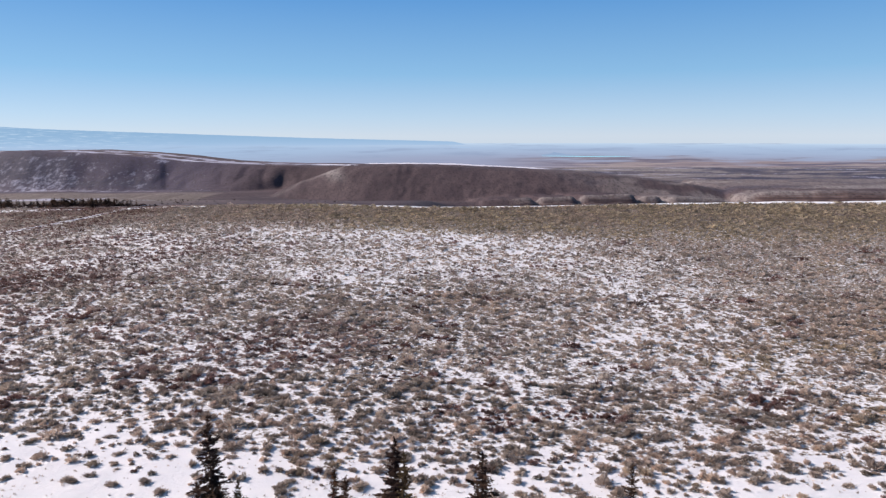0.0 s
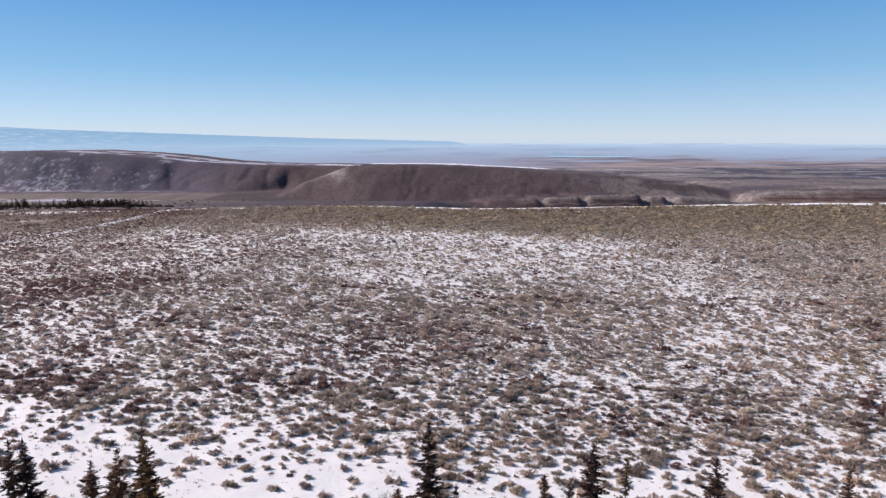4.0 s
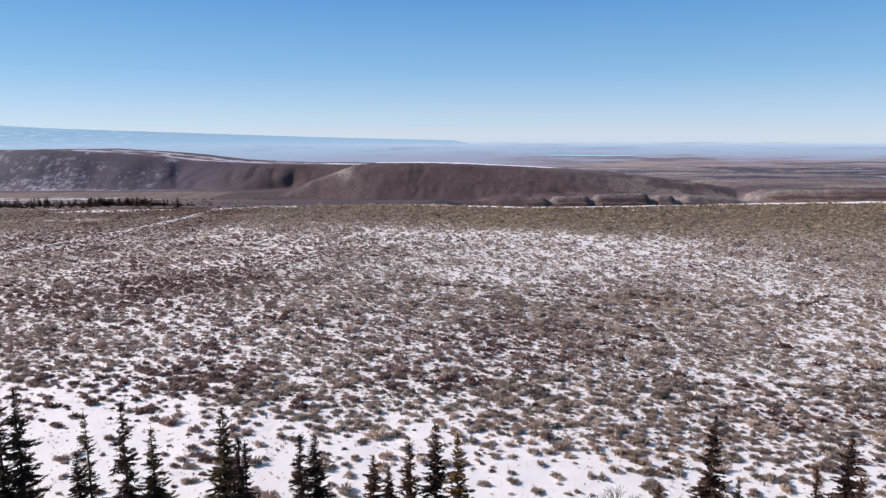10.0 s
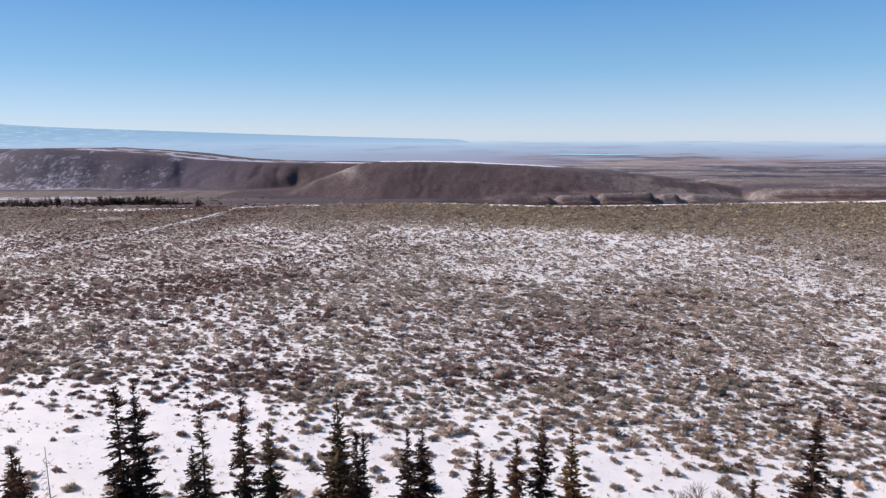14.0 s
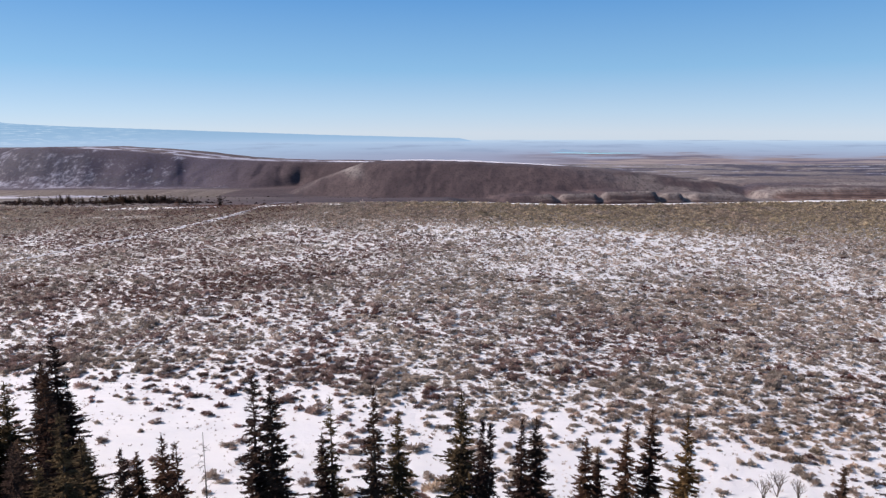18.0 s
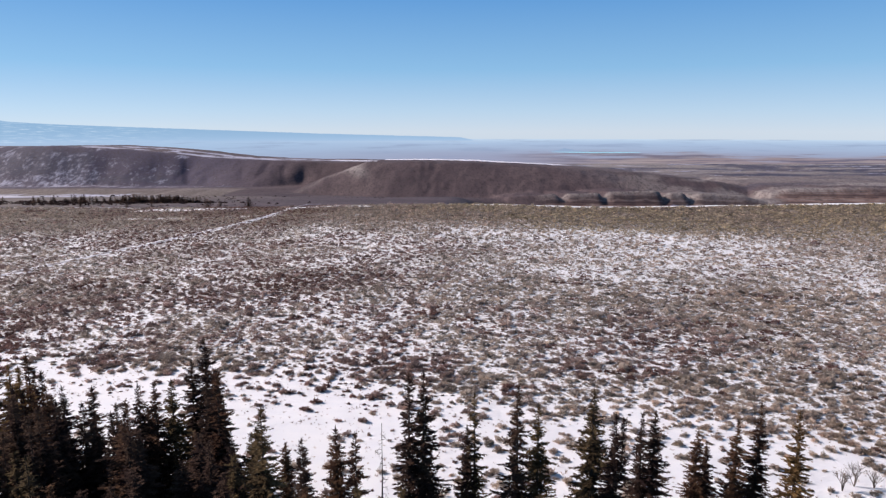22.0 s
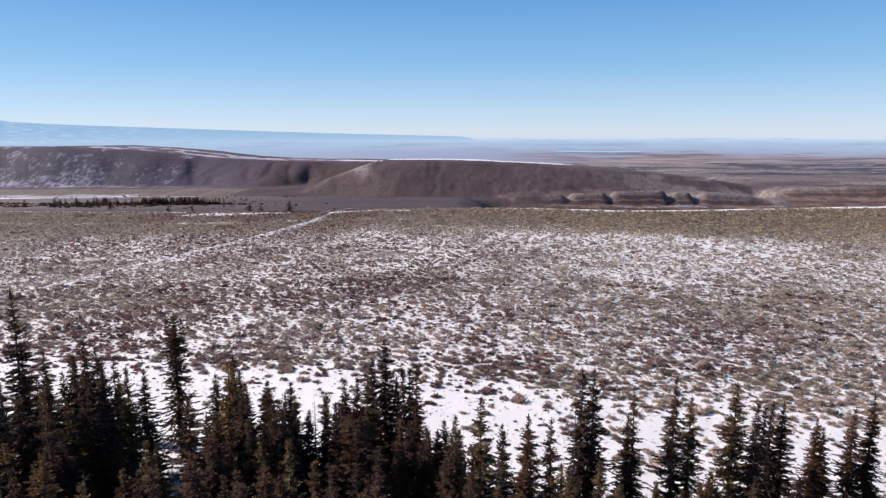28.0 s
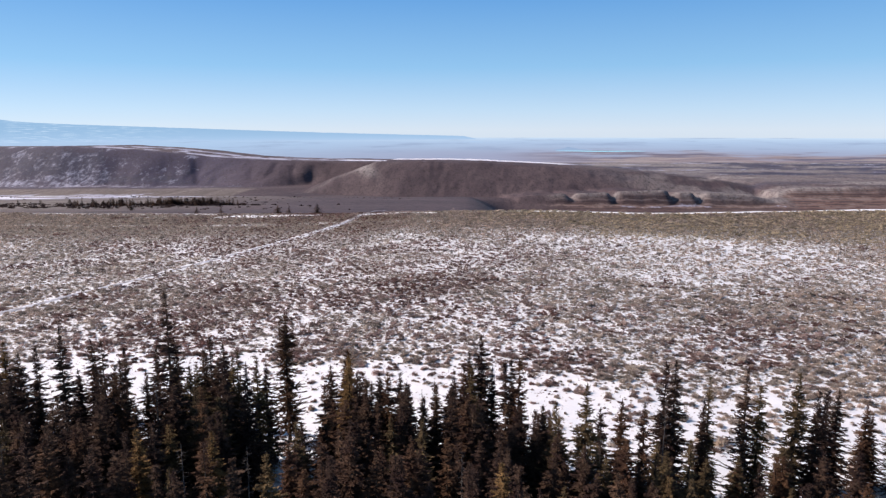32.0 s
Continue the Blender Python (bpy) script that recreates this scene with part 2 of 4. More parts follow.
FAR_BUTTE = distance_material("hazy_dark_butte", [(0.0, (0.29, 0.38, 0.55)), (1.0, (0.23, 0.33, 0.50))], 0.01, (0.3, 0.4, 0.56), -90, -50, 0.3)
LAKE = distance_material("glowing_turquoise_water", [(0.0, (0.30, 0.62, 0.78)), (1.0, (0.34, 0.66, 0.82))], 0.01, (0.4, 0.6, 0.8), -200, 0, 0.2)


# ---- mesh helpers ----
def mesh_of(name, verts, faces, mat, smooth=False):
    """A mesh from arrays: verts (n, 3) and faces (m, 3) or (m, 4)."""
    verts, faces = np.asarray(verts, np.float32), np.asarray(faces, np.int32)
    me = bpy.data.meshes.new(name)
    k = faces.shape[1]
    me.vertices.add(len(verts))
    me.vertices.foreach_set("co", verts.ravel())
    me.loops.add(faces.size)
    me.loops.foreach_set("vertex_index", faces.ravel())
    me.polygons.add(len(faces))
    me.polygons.foreach_set("loop_start", np.arange(0, faces.size, k, dtype=np.int32))
    me.polygons.foreach_set("use_smooth", np.full(len(faces), smooth))
    me.materials.append(mat)
    me.update(calc_edges=True)
    return me


def part(name, me, parent, label=""):
    ob = new(name, me)
    ob.parent = parent
    return tagged(ob, label) if label else ob


def thing(name, m, label, category, group=""):
    ob = new(name)
    ob.empty_display_size = 0.3
    ob.matrix_world = m
    return tagged(ob, label, category, group)


def smooth01(v):
    v = np.clip(v, 0, 1)
    return v * v * (3 - 2 * v)


def hash2(ix, iy, seed):
    h = np.sin(ix * 127.1 + iy * 311.7 + seed * 74.7) * 43758.5453
    return h - np.floor(h)


def value_noise(x, y, seed=0):
    ix, iy = np.floor(x), np.floor(y)
    fx, fy = smooth01(x - ix), smooth01(y - iy)
    a = hash2(ix, iy, seed) * (1 - fx) + hash2(ix + 1, iy, seed) * fx
    b = hash2(ix, iy + 1, seed) * (1 - fx) + hash2(ix + 1, iy + 1, seed) * fx
    return a * (1 - fy) + b * fy


def fractal(x, y, seed=0, octaves=4):
    total, amp, size = 0.0, 0.5, 0.0
    for k in range(octaves):
        total, size = total + amp * value_noise(x * 2 ** k, y * 2 ** k, seed + k), size + amp
        amp *= 0.55
    return total / size


# ---- the lie of the land ----
def edge_y(x):
    return np.interp(x, [-300, -130, 0, 60, 150], [178, 172, 170, 178, 190]) + 5 * (fractal(x / 30, x * 0, 5) - 0.5)


def rim_y(x):
    """Where brush and pale grass give out at the plateau's rim."""
    return np.interp(x, [-300, -110, -60, -20, 40, 150], [222, 218, 205, 180, 184, 196]) + 6 * (fractal(x / 22, x * 0, 6) - 0.5)


def plateau_z(x, y):
    tilt = -1.6 * np.tanh(x / 38) - 2.6 * smooth01((-40 - x) / 110)
    swell = 0.00027 * np.clip(y - 56, 0, 200) ** 2 * (1 + 0.2 * smooth01((x - 15) / 70)) + (1.2 * np.exp(-((x - 30) / 70) ** 2) + 0.55 * smooth01((x - 5) / 55)) * smooth01((y - 100) / 70)
    swell = swell + (0.6 * smooth01((x + 15) / 35) - 0.25 * np.exp(-((x + 45) / 25) ** 2)) * smooth01((y - 140) / 35)
    return -1.1 + tilt + swell + 0.35 * (fractal(x / 16, y / 16, 3) - 0.5) + 0.12 * (fractal(x / 2.3, y / 2.3, 9) - 0.5)


def valley_z(x, y):
    z = np.interp(y, [150, 185, 340, 700, 1250, 2600, 2800, 5000], [4, 1, -15.5, -46, -100, -97, -118, -240])
    z = z - 42 * smooth01((x + 60) / 90) * smooth01((y - 190) / 80) * smooth01((1200 - y) / 150)
    return z + 9 * smooth01((y - 500) / 500) * (fractal(x / 260, y / 200, 21) - 0.5) * smooth01((2600 - y) / 300)


def hill(y, base, crest, top, floor, back=-0.025):
    up = smooth01((y - base) / (crest - base)) * 0.55 + 0.45 * np.clip((y - base) / (crest - base), 0, 1)
    z = floor + (top - floor) * up
    z = np.where(y > crest, top + back * (y - crest), z)
    return np.where(y > crest + 420, z - 0.22 * (y - crest - 420), z)


def gullies(x, y, crest, base, spacing, depth, seed):
    bend = 40 * (fractal(x / 300, y / 200, seed) - 0.5)
    v = np.abs(2 * value_noise((x + bend) / spacing, y / (spacing * 6), seed + 2) - 1)
    mid = np.clip((y - base) / (crest - base), 0, 1)
    return -depth * (1 - v) ** 3 * np.sin(math.pi * mid) ** 0.7


def land_z(x, y):
    near, far = plateau_z(x, y), valley_z(x, y)
    over = smooth01((y - edge_y(x)) / 22)
    z = near * (1 - over) + np.minimum(far, near) * over
    # the long ridge
    crest = 1650 + 60 * (fractal(x / 400, x * 0, 31) - 0.5)
    top = np.interp(x, [-2600, -1500, -1173, -1100, -999, -912, -798, -712, -597, -483, -398, -250, 0, 400], [-25, -14, -13, -10, -16, -20, -30, -39, -45, -48, -48, -50, -62, -100])
    base = np.interp(x, [-1500, -1040, -780, -530, -300], [1440, 1450, 1460, 1400, 1500])
    ridge = hill(y, base, crest, top, -112, np.interp(x, [-1000, -700], [-0.014, -0.025])) + gullies(x, y, crest, base, 170, 7, 41) + gullies(x, y, crest, base, 46, 4, 47)
    ridge = ridge - 6.5 * np.exp(-((x + 425 - 0.25 * (y - 1500)) / 42) ** 2) * smooth01((1720 - y) / 130) * smooth01((y - 1330) / 90)
    cut = x + 704 + 0.43 * (y - 1550)
    ridge = ridge - 7 * np.where(cut < 0, np.exp(-(cut / 16) ** 2), np.exp(-(cut / 60) ** 2)) * smooth01((1690 - y) / 60) * smooth01((y - 1450) / 40)
    # the rounded hill before it
    crest2 = np.interp(x, [-460, -255, 0, 300, 620], [1330, 1400, 1390, 1370, 1330])
    top2 = np.interp(x, [-470, -421, -337, -255, -139, -24, 56, 147, 230, 316, 425, 510, 557, 590, 650], [-140, -108, -67, -39, -38, -40, -44, -48, -53, -60, -70, -80, -90, -101, -150])
    base2 = np.interp(x, [-480, -380, -200, 100, 400, 640], [1310, 1250, 1165, 1140, 1150, 1220])
    knoll = hill(y, base2, crest2, top2, -124) + gullies(x, y, crest2, base2, 75, 2.2, 53)
    knoll = knoll - 13 * np.exp(-((x - 205 + 0.5 * (y - 1180)) / 14) ** 2) * smooth01((1290 - y) / 60)
    # the banded bench
    bench = hill(y, 1130, 1215, np.interp(x, [496, 508, 540, 700, 1100, 1700], [-150, -86, -77, -74, -72, -70]), -150, -0.016) + gullies(x, y, 1215, 1130, 90, 6, 61)
    along = x + 0.35 * (y - 1145) + 8 * (fractal(x / 30, y / 25, 65) - 0.5)
    mounds = np.interp(along, [0, 40, 122, 134, 146, 197, 207, 217, 298, 308, 319, 345, 356, 370, 450, 484, 505], [-140, -90, -84, -93, -83, -82, -92, -80, -77, -92, -81, -81, -92, -82, -85, -95, -150])
    low = hill(y, 1128, 1162, mounds, -145, -0.03) + gullies(x, y, 1162, 1128, 45, 3, 67)
    hills = np.maximum(np.maximum(ridge, knoll), np.maximum(bench, low))
    steep = smooth01((y - 1140) / 60) * smooth01((1660 - y) / 60)
    hills = hills + steep * (5.0 * (fractal(x / 42, y / 60, 141) - 0.5) + 3.0 * (np.abs(fractal(x / 17, y / 40, 143, 3) - 0.5) * 2 - 0.5))
    return np.where(y > 1000, np.maximum(z, hills), z)


ROAD_Y = [66, 78.6, 91.8, 106.5, 128, 160, 172, 180, 192]
ROAD_X = [-141, -135.3, -129.2, -119.8, -106.6, -92, -88, -84, -72]


def road_x(y):
    return np.interp(y, ROAD_Y, ROAD_X) + 0.8 * np.sin(y * 0.09)


def snow_line(x):
    """Where the open snow by the trees gives way to brush."""
    return np.interp(x, [-115, -88, -70, -52, -38, -22, 0, 20, 34], [61, 62, 58, 53, 51, 48, 46, 47, 48]) + 7 * (fractal(x / 9, x * 0 + 2, 15) - 0.5)


def brush_cover(x, y):
    """Share of the ground that is under brush, 0 to 1."""
    d = y - snow_line(x)
    cover = 0.06 + 0.14 * smooth01((d + 11) / 7) + 0.50 * smooth01((d + 5) / 7) + 0.10 * smooth01((d - 6) / 22)
    thin = np.exp(-(((x + 8) / 33) ** 2 + ((y - 124) / 26) ** 2)) * 0.6 + 0.6 * np.exp(-(((x - 22) / 16) ** 2 + ((y - 72) / 16) ** 2))
    thin = thin + 0.8 * np.exp(-(((x + 13 + 0.2 * (y - 140)) / 34) ** 2 + ((y - 138) / 7) ** 2))
    cover = cover + 0.05 * smooth01((-62 - x) / 25) * smooth01((y - 62) / 12) + 0.07 * smooth01(d / 8) - 0.21 * thin
    cover = cover + 0.4 * (fractal(x / 14, y / 20, 71) - 0.5) + 0.42 * (fractal(x / 2.7, y / 2.7, 75, 3) - 0.5) * smooth01((d + 6) / 10)
    cover = cover + (0.16 + 0.26 * smooth01((x + 45) / 50)) * smooth01((y - 128 + 24 * (fractal(x / 25, y / 25, 79) - 0.5)) / 30) + 0.22 * smooth01((x - 25) / 40) * smooth01((y - 50) / 25)
    strip = np.exp(-((y - 161 + 0.02 * (x + 60)) / 2.0) ** 2) * smooth01((-18 - x) / 25) * 0.35 + np.exp(-((y - rim_y(x) + 3) / 3.0) ** 2)
    lip = np.exp(-((y - edge_y(x) - 4) / 2.2) ** 2) * smooth01((-10 - x) / 20)
    cover = cover - 0.45 * lip * smooth01((fractal(x / 16, y / 6, 82) - 0.44) / 0.15)
    cover = cover - 0.8 * strip * smooth01((fractal(x / 12, y / 3, 78) - 0.3) / 0.25)
    brink = np.minimum(rim_y(x) - 10, edge_y(x) + 1.5 + 5 * smooth01((-45 - x) / 30))
    west_gaps = np.maximum(smooth01((x + 30) / 20), 0.92 * smooth01((fractal(x / 11, y / 4, 80) - 0.4) / 0.15))
    cover = cover * (1 - smooth01((y - brink) / 3) * west_gaps)
    cover = cover * (1 - smooth01((y - rim_y(x) + 8) / 3))
    return np.clip(cover, 0, 1)


# ---- ground sheet ----
CX, CY = -25.0, -20.0
angles = np.concatenate([np.arange(-180, -48, 6.0), np.arange(-48, 46, 0.2), np.arange(46, 180, 6.0)])
radii = np.concatenate([[0.0, 15.0], np.arange(30, 75, 1.5), np.arange(75, 240, 1.1), np.geomspace(242, 1080, 60), np.arange(1090, 1790, 7.0), np.geomspace(1800, 4930, 60)])
az, rr = np.meshgrid(np.radians(angles), radii, indexing="ij")
gx, gy = CX + rr * np.sin(az), CY + rr * np.cos(az)
ahead = np.where(np.cos(az) > 0.3, gy, np.minimum(gy, 120))
gz = land_z(gx, ahead)
na, nr = gx.shape
ii, jj = np.meshgrid(np.arange(na), np.arange(nr - 1), indexing="ij")
i2 = (ii + 1) % na
quads = np.stack([ii * nr + jj, ii * nr + jj + 1, i2 * nr + jj + 1, i2 * nr + jj], -1).reshape(-1, 4)
ground_mesh = mesh_of("ground", np.stack([gx, gy, gz], -1).reshape(-1, 3), quads, GROUND, True)
hillness = smooth01((gy - rim_y(gx)) / 8)
cover = brush_cover(gx, gy)
bare = np.where(gy < snow_line(gx), 0.02 + 0.25 * cover, 0.16 + 0.42 * cover) + 0.16 * smooth01((gy - 135) / 40)
bare = bare - 0.45 * smooth01((gy - rim_y(gx) + 9) / 4) * smooth01((fractal(gx / 9, gy / 3, 84) - 0.3) / 0.2)
bare = bare - 0.4 * np.exp(-((gy - edge_y(gx) - 4) / 3.0) ** 2) * smooth01((-10 - gx) / 20) * smooth01((fractal(gx / 16, gy / 6, 82) - 0.44) / 0.15)
bare = bare - 0.35 * np.exp(-((gx - road_x(gy)) / 1.3) ** 2) * (gy > 60)
bare = bare + 0.75 * smooth01((gy - edge_y(gx) + 6) / 5) * (fractal(gx / 5, gy / 2.2, 86) - 0.3) * (0.55 + 0.45 * smooth01((10 - gx) / 40))
left = smooth01((-520 - gx) / 300)
rim = np.exp(-((gy - 1690) / 45) ** 2)
slope_snow = left * smooth01((gy - 1440) / 60) * smooth01((1640 - gy) / 40) * (0.10 + 0.46 * fractal(gx / 40, gy / 110, 83)) + 0.3 * smooth01((-450 - gx) / 120) * np.exp(-((gy - 1470) / 30) ** 2)
valley_snow = 1.5 * smooth01((-330 - gx) / 150) * np.exp(-((gy - 900) / 260) ** 2) * smooth01((fractal(gx / 200, gy / 110, 85) - 0.42) / 0.2)
flat_top = 0.9 * smooth01((gy - 1692) / 14) * smooth01((gx + 1150) / 150) * smooth01((320 - gx) / 160) * smooth01((1950 - gy) / 100)
mound_snow = 0.75 * np.exp(-((gy - 1141 - 4 * np.sin(gx / 23)) / 5) ** 2) * smooth01((gx - 190) / 30) * smooth01((560 - gx) / 60) * smooth01((fractal(gx / 30, gx * 0, 89) - 0.4) / 0.2)
strip_snow = 1.7 * smooth01((-330 - 0.22 * gy - gx) / 60) * smooth01((gy - 560) / 120) * smooth01((1330 - gy) / 120) * smooth01((fractal(gx / 60, gy / 60, 99) - 0.42) / 0.12)
crest_snow = 0.5 * np.exp(-((gy - 1655) / 8) ** 2) * smooth01((-560 - gx) / 120) * smooth01((fractal(gx / 30, gy / 20, 103) - 0.42) / 0.2)
plain_snow = 0.6 * smooth01((gy - 1750) / 200) * smooth01((fractal(gx / 260, gy / 45, 105) - 0.55) / 0.08)
table_snow = 1.5 * smooth01((gy - 1610 - 40 * fractal(gx / 80, gx * 0, 189) - 90 * smooth01((-230 - gx) / 60)) / 25) * smooth01((1840 - gy) / 30) * smooth01((gx + 430) / 60) * smooth01((250 - gx) / 90) * (0.45 + 0.55 * smooth01((fractal(gx / 70, gy / 45, 187) - 0.3) / 0.12))
hillsnow = table_snow + strip_snow + crest_snow + plain_snow + mound_snow + slope_snow + 0.42 * rim * smooth01((-300 - gx) / 200) + valley_snow + flat_top * 0.95 * smooth01((fractal(gx / 70, gy / 35, 87) - 0.38) / 0.16)
# the diagonal streaks here and on the next line paint the spur's sunlit flank
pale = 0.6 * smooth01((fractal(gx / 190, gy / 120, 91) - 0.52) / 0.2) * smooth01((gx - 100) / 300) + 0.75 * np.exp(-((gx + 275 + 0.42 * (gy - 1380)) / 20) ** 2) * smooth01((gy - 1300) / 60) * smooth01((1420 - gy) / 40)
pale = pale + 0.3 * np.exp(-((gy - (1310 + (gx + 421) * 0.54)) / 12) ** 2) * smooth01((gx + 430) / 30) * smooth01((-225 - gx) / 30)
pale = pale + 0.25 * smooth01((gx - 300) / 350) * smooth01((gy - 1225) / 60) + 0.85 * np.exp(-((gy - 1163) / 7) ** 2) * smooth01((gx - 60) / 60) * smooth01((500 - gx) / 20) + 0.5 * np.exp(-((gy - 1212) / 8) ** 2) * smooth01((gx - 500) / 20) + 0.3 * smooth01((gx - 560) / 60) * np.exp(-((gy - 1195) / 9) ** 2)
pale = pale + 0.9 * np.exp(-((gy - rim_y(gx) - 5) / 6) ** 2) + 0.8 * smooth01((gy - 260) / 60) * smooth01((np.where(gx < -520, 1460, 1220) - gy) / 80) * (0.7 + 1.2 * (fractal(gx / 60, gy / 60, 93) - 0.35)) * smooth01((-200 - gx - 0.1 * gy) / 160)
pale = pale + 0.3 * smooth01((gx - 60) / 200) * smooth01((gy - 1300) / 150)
hazy_scrub = 0.75 * smooth01((fractal(gx / 260, gy / 160, 95) - 0.5) / 0.12) * smooth01((gx - 200) / 200) * smooth01((gy - 1700) / 250) + 0.45 * smooth01((fractal(gx / 110, gy / 70, 96) - 0.5) / 0.12) * smooth01((gx - 100) / 200) * smooth01((gy - 1250) / 100)
# haze put into the base colour: the plain pales with distance
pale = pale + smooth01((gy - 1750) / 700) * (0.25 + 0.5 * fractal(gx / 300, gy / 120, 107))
hazy_scrub = hazy_scrub + 0.9 * smooth01((fractal(gx / 70, gy / 40, 97) - 0.42) / 0.15) * smooth01((gy - 1500) / 40) * left * smooth01((gy - 1430) / 40) * smooth01((1650 - gy) / 40)
bands = smooth01((gx - 505) / 20) * smooth01((1216 - gy) / 12) * 0.8 + 0.5 * smooth01((gy - 1100) / 20) * smooth01((1170 - gy) / 20) * smooth01((gx - 80) / 60) + 0.1 * smooth01((gy - 1400) / 40)
floor_grass = 0.85 * smooth01((gy - 235) / 40) * smooth01((np.where(gx < -520, 1450, 1180) - gy) / 90) * smooth01((-120 - gx - 0.1 * gy) / 160)
cliff = smooth01((gy - 1118) / 10) * smooth01((1160 - gy) / 6) * smooth01((gx - 60) / 60) * smooth01((505 - gx) / 10) + smooth01((gy - 1120) / 10) * smooth01((1208 - gy) / 8) * smooth01((gx - 505) / 15)
for name, values in (("floor", floor_grass), ("cliff", 0.85 * cliff), ("bare", bare), ("hill", hillness), ("hillsnow", hillsnow), ("pale", np.clip(pale, 0, 1)), ("hazy_scrub", np.clip(hazy_scrub, 0, 1)), ("strata", np.clip(bands, 0, 1)), ("violet_haze", 0.9 * smooth01((-380 - gx) / 350) * smooth01((gy - 1400) / 60) * smooth01((1700 - gy) / 40))):
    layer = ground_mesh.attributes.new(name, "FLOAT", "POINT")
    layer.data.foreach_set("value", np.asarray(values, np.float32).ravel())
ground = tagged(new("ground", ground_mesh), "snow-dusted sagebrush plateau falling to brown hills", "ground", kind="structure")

# ---- snowy two-rut track ----
ty = np.arange(58, 183, 0.8)
tx = road_x(ty)
rows_v = []
profile = [(-0.8, 0.0), (-0.7, 0.05), (-0.55, 0.0), (-0.35, 0.0), (-0.2, 0.06), (0.2, 0.06), (0.35, 0.0), (0.55, 0.0), (0.7, 0.05), (0.8, 0.0)]
for reach, lift in profile:
    off = reach * np.interp(ty, [60, 110, 150, 180], [1.1, 0.8, 0.42, 0.25])
    rows_v.append(np.stack([tx + off, ty + off * 0.25, plateau_z(tx + off, ty + off * 0.25) * (1 - smooth01((ty - edge_y(tx)) / 22)) + land_z(tx + off, ty + off * 0.25) * smooth01((ty - edge_y(tx)) / 22) + lift + 0.05], -1))
tv = np.stack(rows_v, 1)
ri, ci = np.meshgrid(np.arange(len(ty) - 1), np.arange(len(profile) - 1), indexing="ij")
w = len(profile)
tq = np.stack([ri * w + ci, ri * w + ci + 1, (ri + 1) * w + ci + 1, (ri + 1) * w + ci], -1).reshape(-1, 4)
tagged(new("road", mesh_of("road", tv.reshape(-1, 3), tq, TRACK, True)), "narrow two-rut dirt track filled with packed snow", "road", kind="structure")

# ---- far distance ----
fa = np.radians(np.arange(-60, 60, 0.25))
fr = np.array([2780, 3100, 3500, 4000, 4400, 4700, 4850.0])
fz = np.array([-108, -98, -86, -67, -49, -34, -26.0])
FA, FR = np.meshgrid(fa, fr, indexing="ij")
FZ = np.broadcast_to(fz, FA.shape) + 7 * (fractal(FA * 22, FR / 500, 101) - 0.5) * (FR < 4600)
fi, fj = np.meshgrid(np.arange(len(fa) - 1), np.arange(len(fr) - 1), indexing="ij")
fq = np.stack([fi * len(fr) + fj, fi * len(fr) + fj + 1, (fi + 1) * len(fr) + fj + 1, (fi + 1) * len(fr) + fj], -1).reshape(-1, 4)
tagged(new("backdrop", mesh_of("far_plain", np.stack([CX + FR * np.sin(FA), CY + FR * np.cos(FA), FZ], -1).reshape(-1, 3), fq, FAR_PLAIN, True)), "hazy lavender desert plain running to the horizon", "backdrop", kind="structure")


def far_range(name, label, degrees, tops, foot, radius, depth, rough, mat, seed):
    """A long flat-topped upland: foot, cliff and table, by bearing."""
    a = np.arange(degrees[0], degrees[-1], 0.08)
    top = np.interp(a, degrees, tops) + rough * (fractal(a * 3.0, a * 0, seed, 5) - 0.5)
    cols = []
    for k, (share, back) in enumerate([(0.0, 0.0), (0.35, 0.25), (0.6, 0.45), (0.95, 0.55), (1.0, 1.0)]):
        r = radius + depth * back + 60 * (fractal(a * 2.2, a * 0 + k, seed + 3) - 0.5)
        z = foot + (top - foot) * share
        cols.append(np.stack([CX + r * np.sin(np.radians(a)), CY + r * np.cos(np.radians(a)), z], -1))
    v = np.stack(cols, 1)
    i, j = np.meshgrid(np.arange(len(a) - 1), np.arange(4), indexing="ij")
    q = np.stack([i * 5 + j, i * 5 + j + 1, (i + 1) * 5 + j + 1, (i + 1) * 5 + j], -1).reshape(-1, 4)
    return tagged(new(name, mesh_of(name, v.reshape(-1, 3), q, mat, True)), label, "backdrop", kind="structure")


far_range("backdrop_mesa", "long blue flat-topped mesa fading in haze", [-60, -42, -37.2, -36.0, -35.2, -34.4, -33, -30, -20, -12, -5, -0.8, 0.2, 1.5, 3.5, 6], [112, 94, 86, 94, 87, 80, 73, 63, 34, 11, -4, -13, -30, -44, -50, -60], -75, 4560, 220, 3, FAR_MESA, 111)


def far_lake():
    """A thin sheet of water on the far plain, its brightness emitted."""
    a = np.radians(np.arange(6.9, 14.3, 0.1))
    half = 26 * np.sin(np.linspace(0.05, math.pi - 0.02, len(a))) ** 0.5
    mid = 3560 + 12 * np.sin(a * 60)
    v = []
    for k in range(len(a)):
        for r in (mid[k] - half[k], mid[k] + half[k]):
            v.append((CX + r * math.sin(a[k]), CY + r * math.cos(a[k]), -81 + (r - 3560) * 0.05))
    q = [(2 * k, 2 * k + 1, 2 * k + 3, 2 * k + 2) for k in range(len(a) - 1)]
    tagged(new("water", mesh_of("water", v, q, LAKE)), "distant turquoise lake on the hazy plain", "lake", kind="structure")


far_lake()
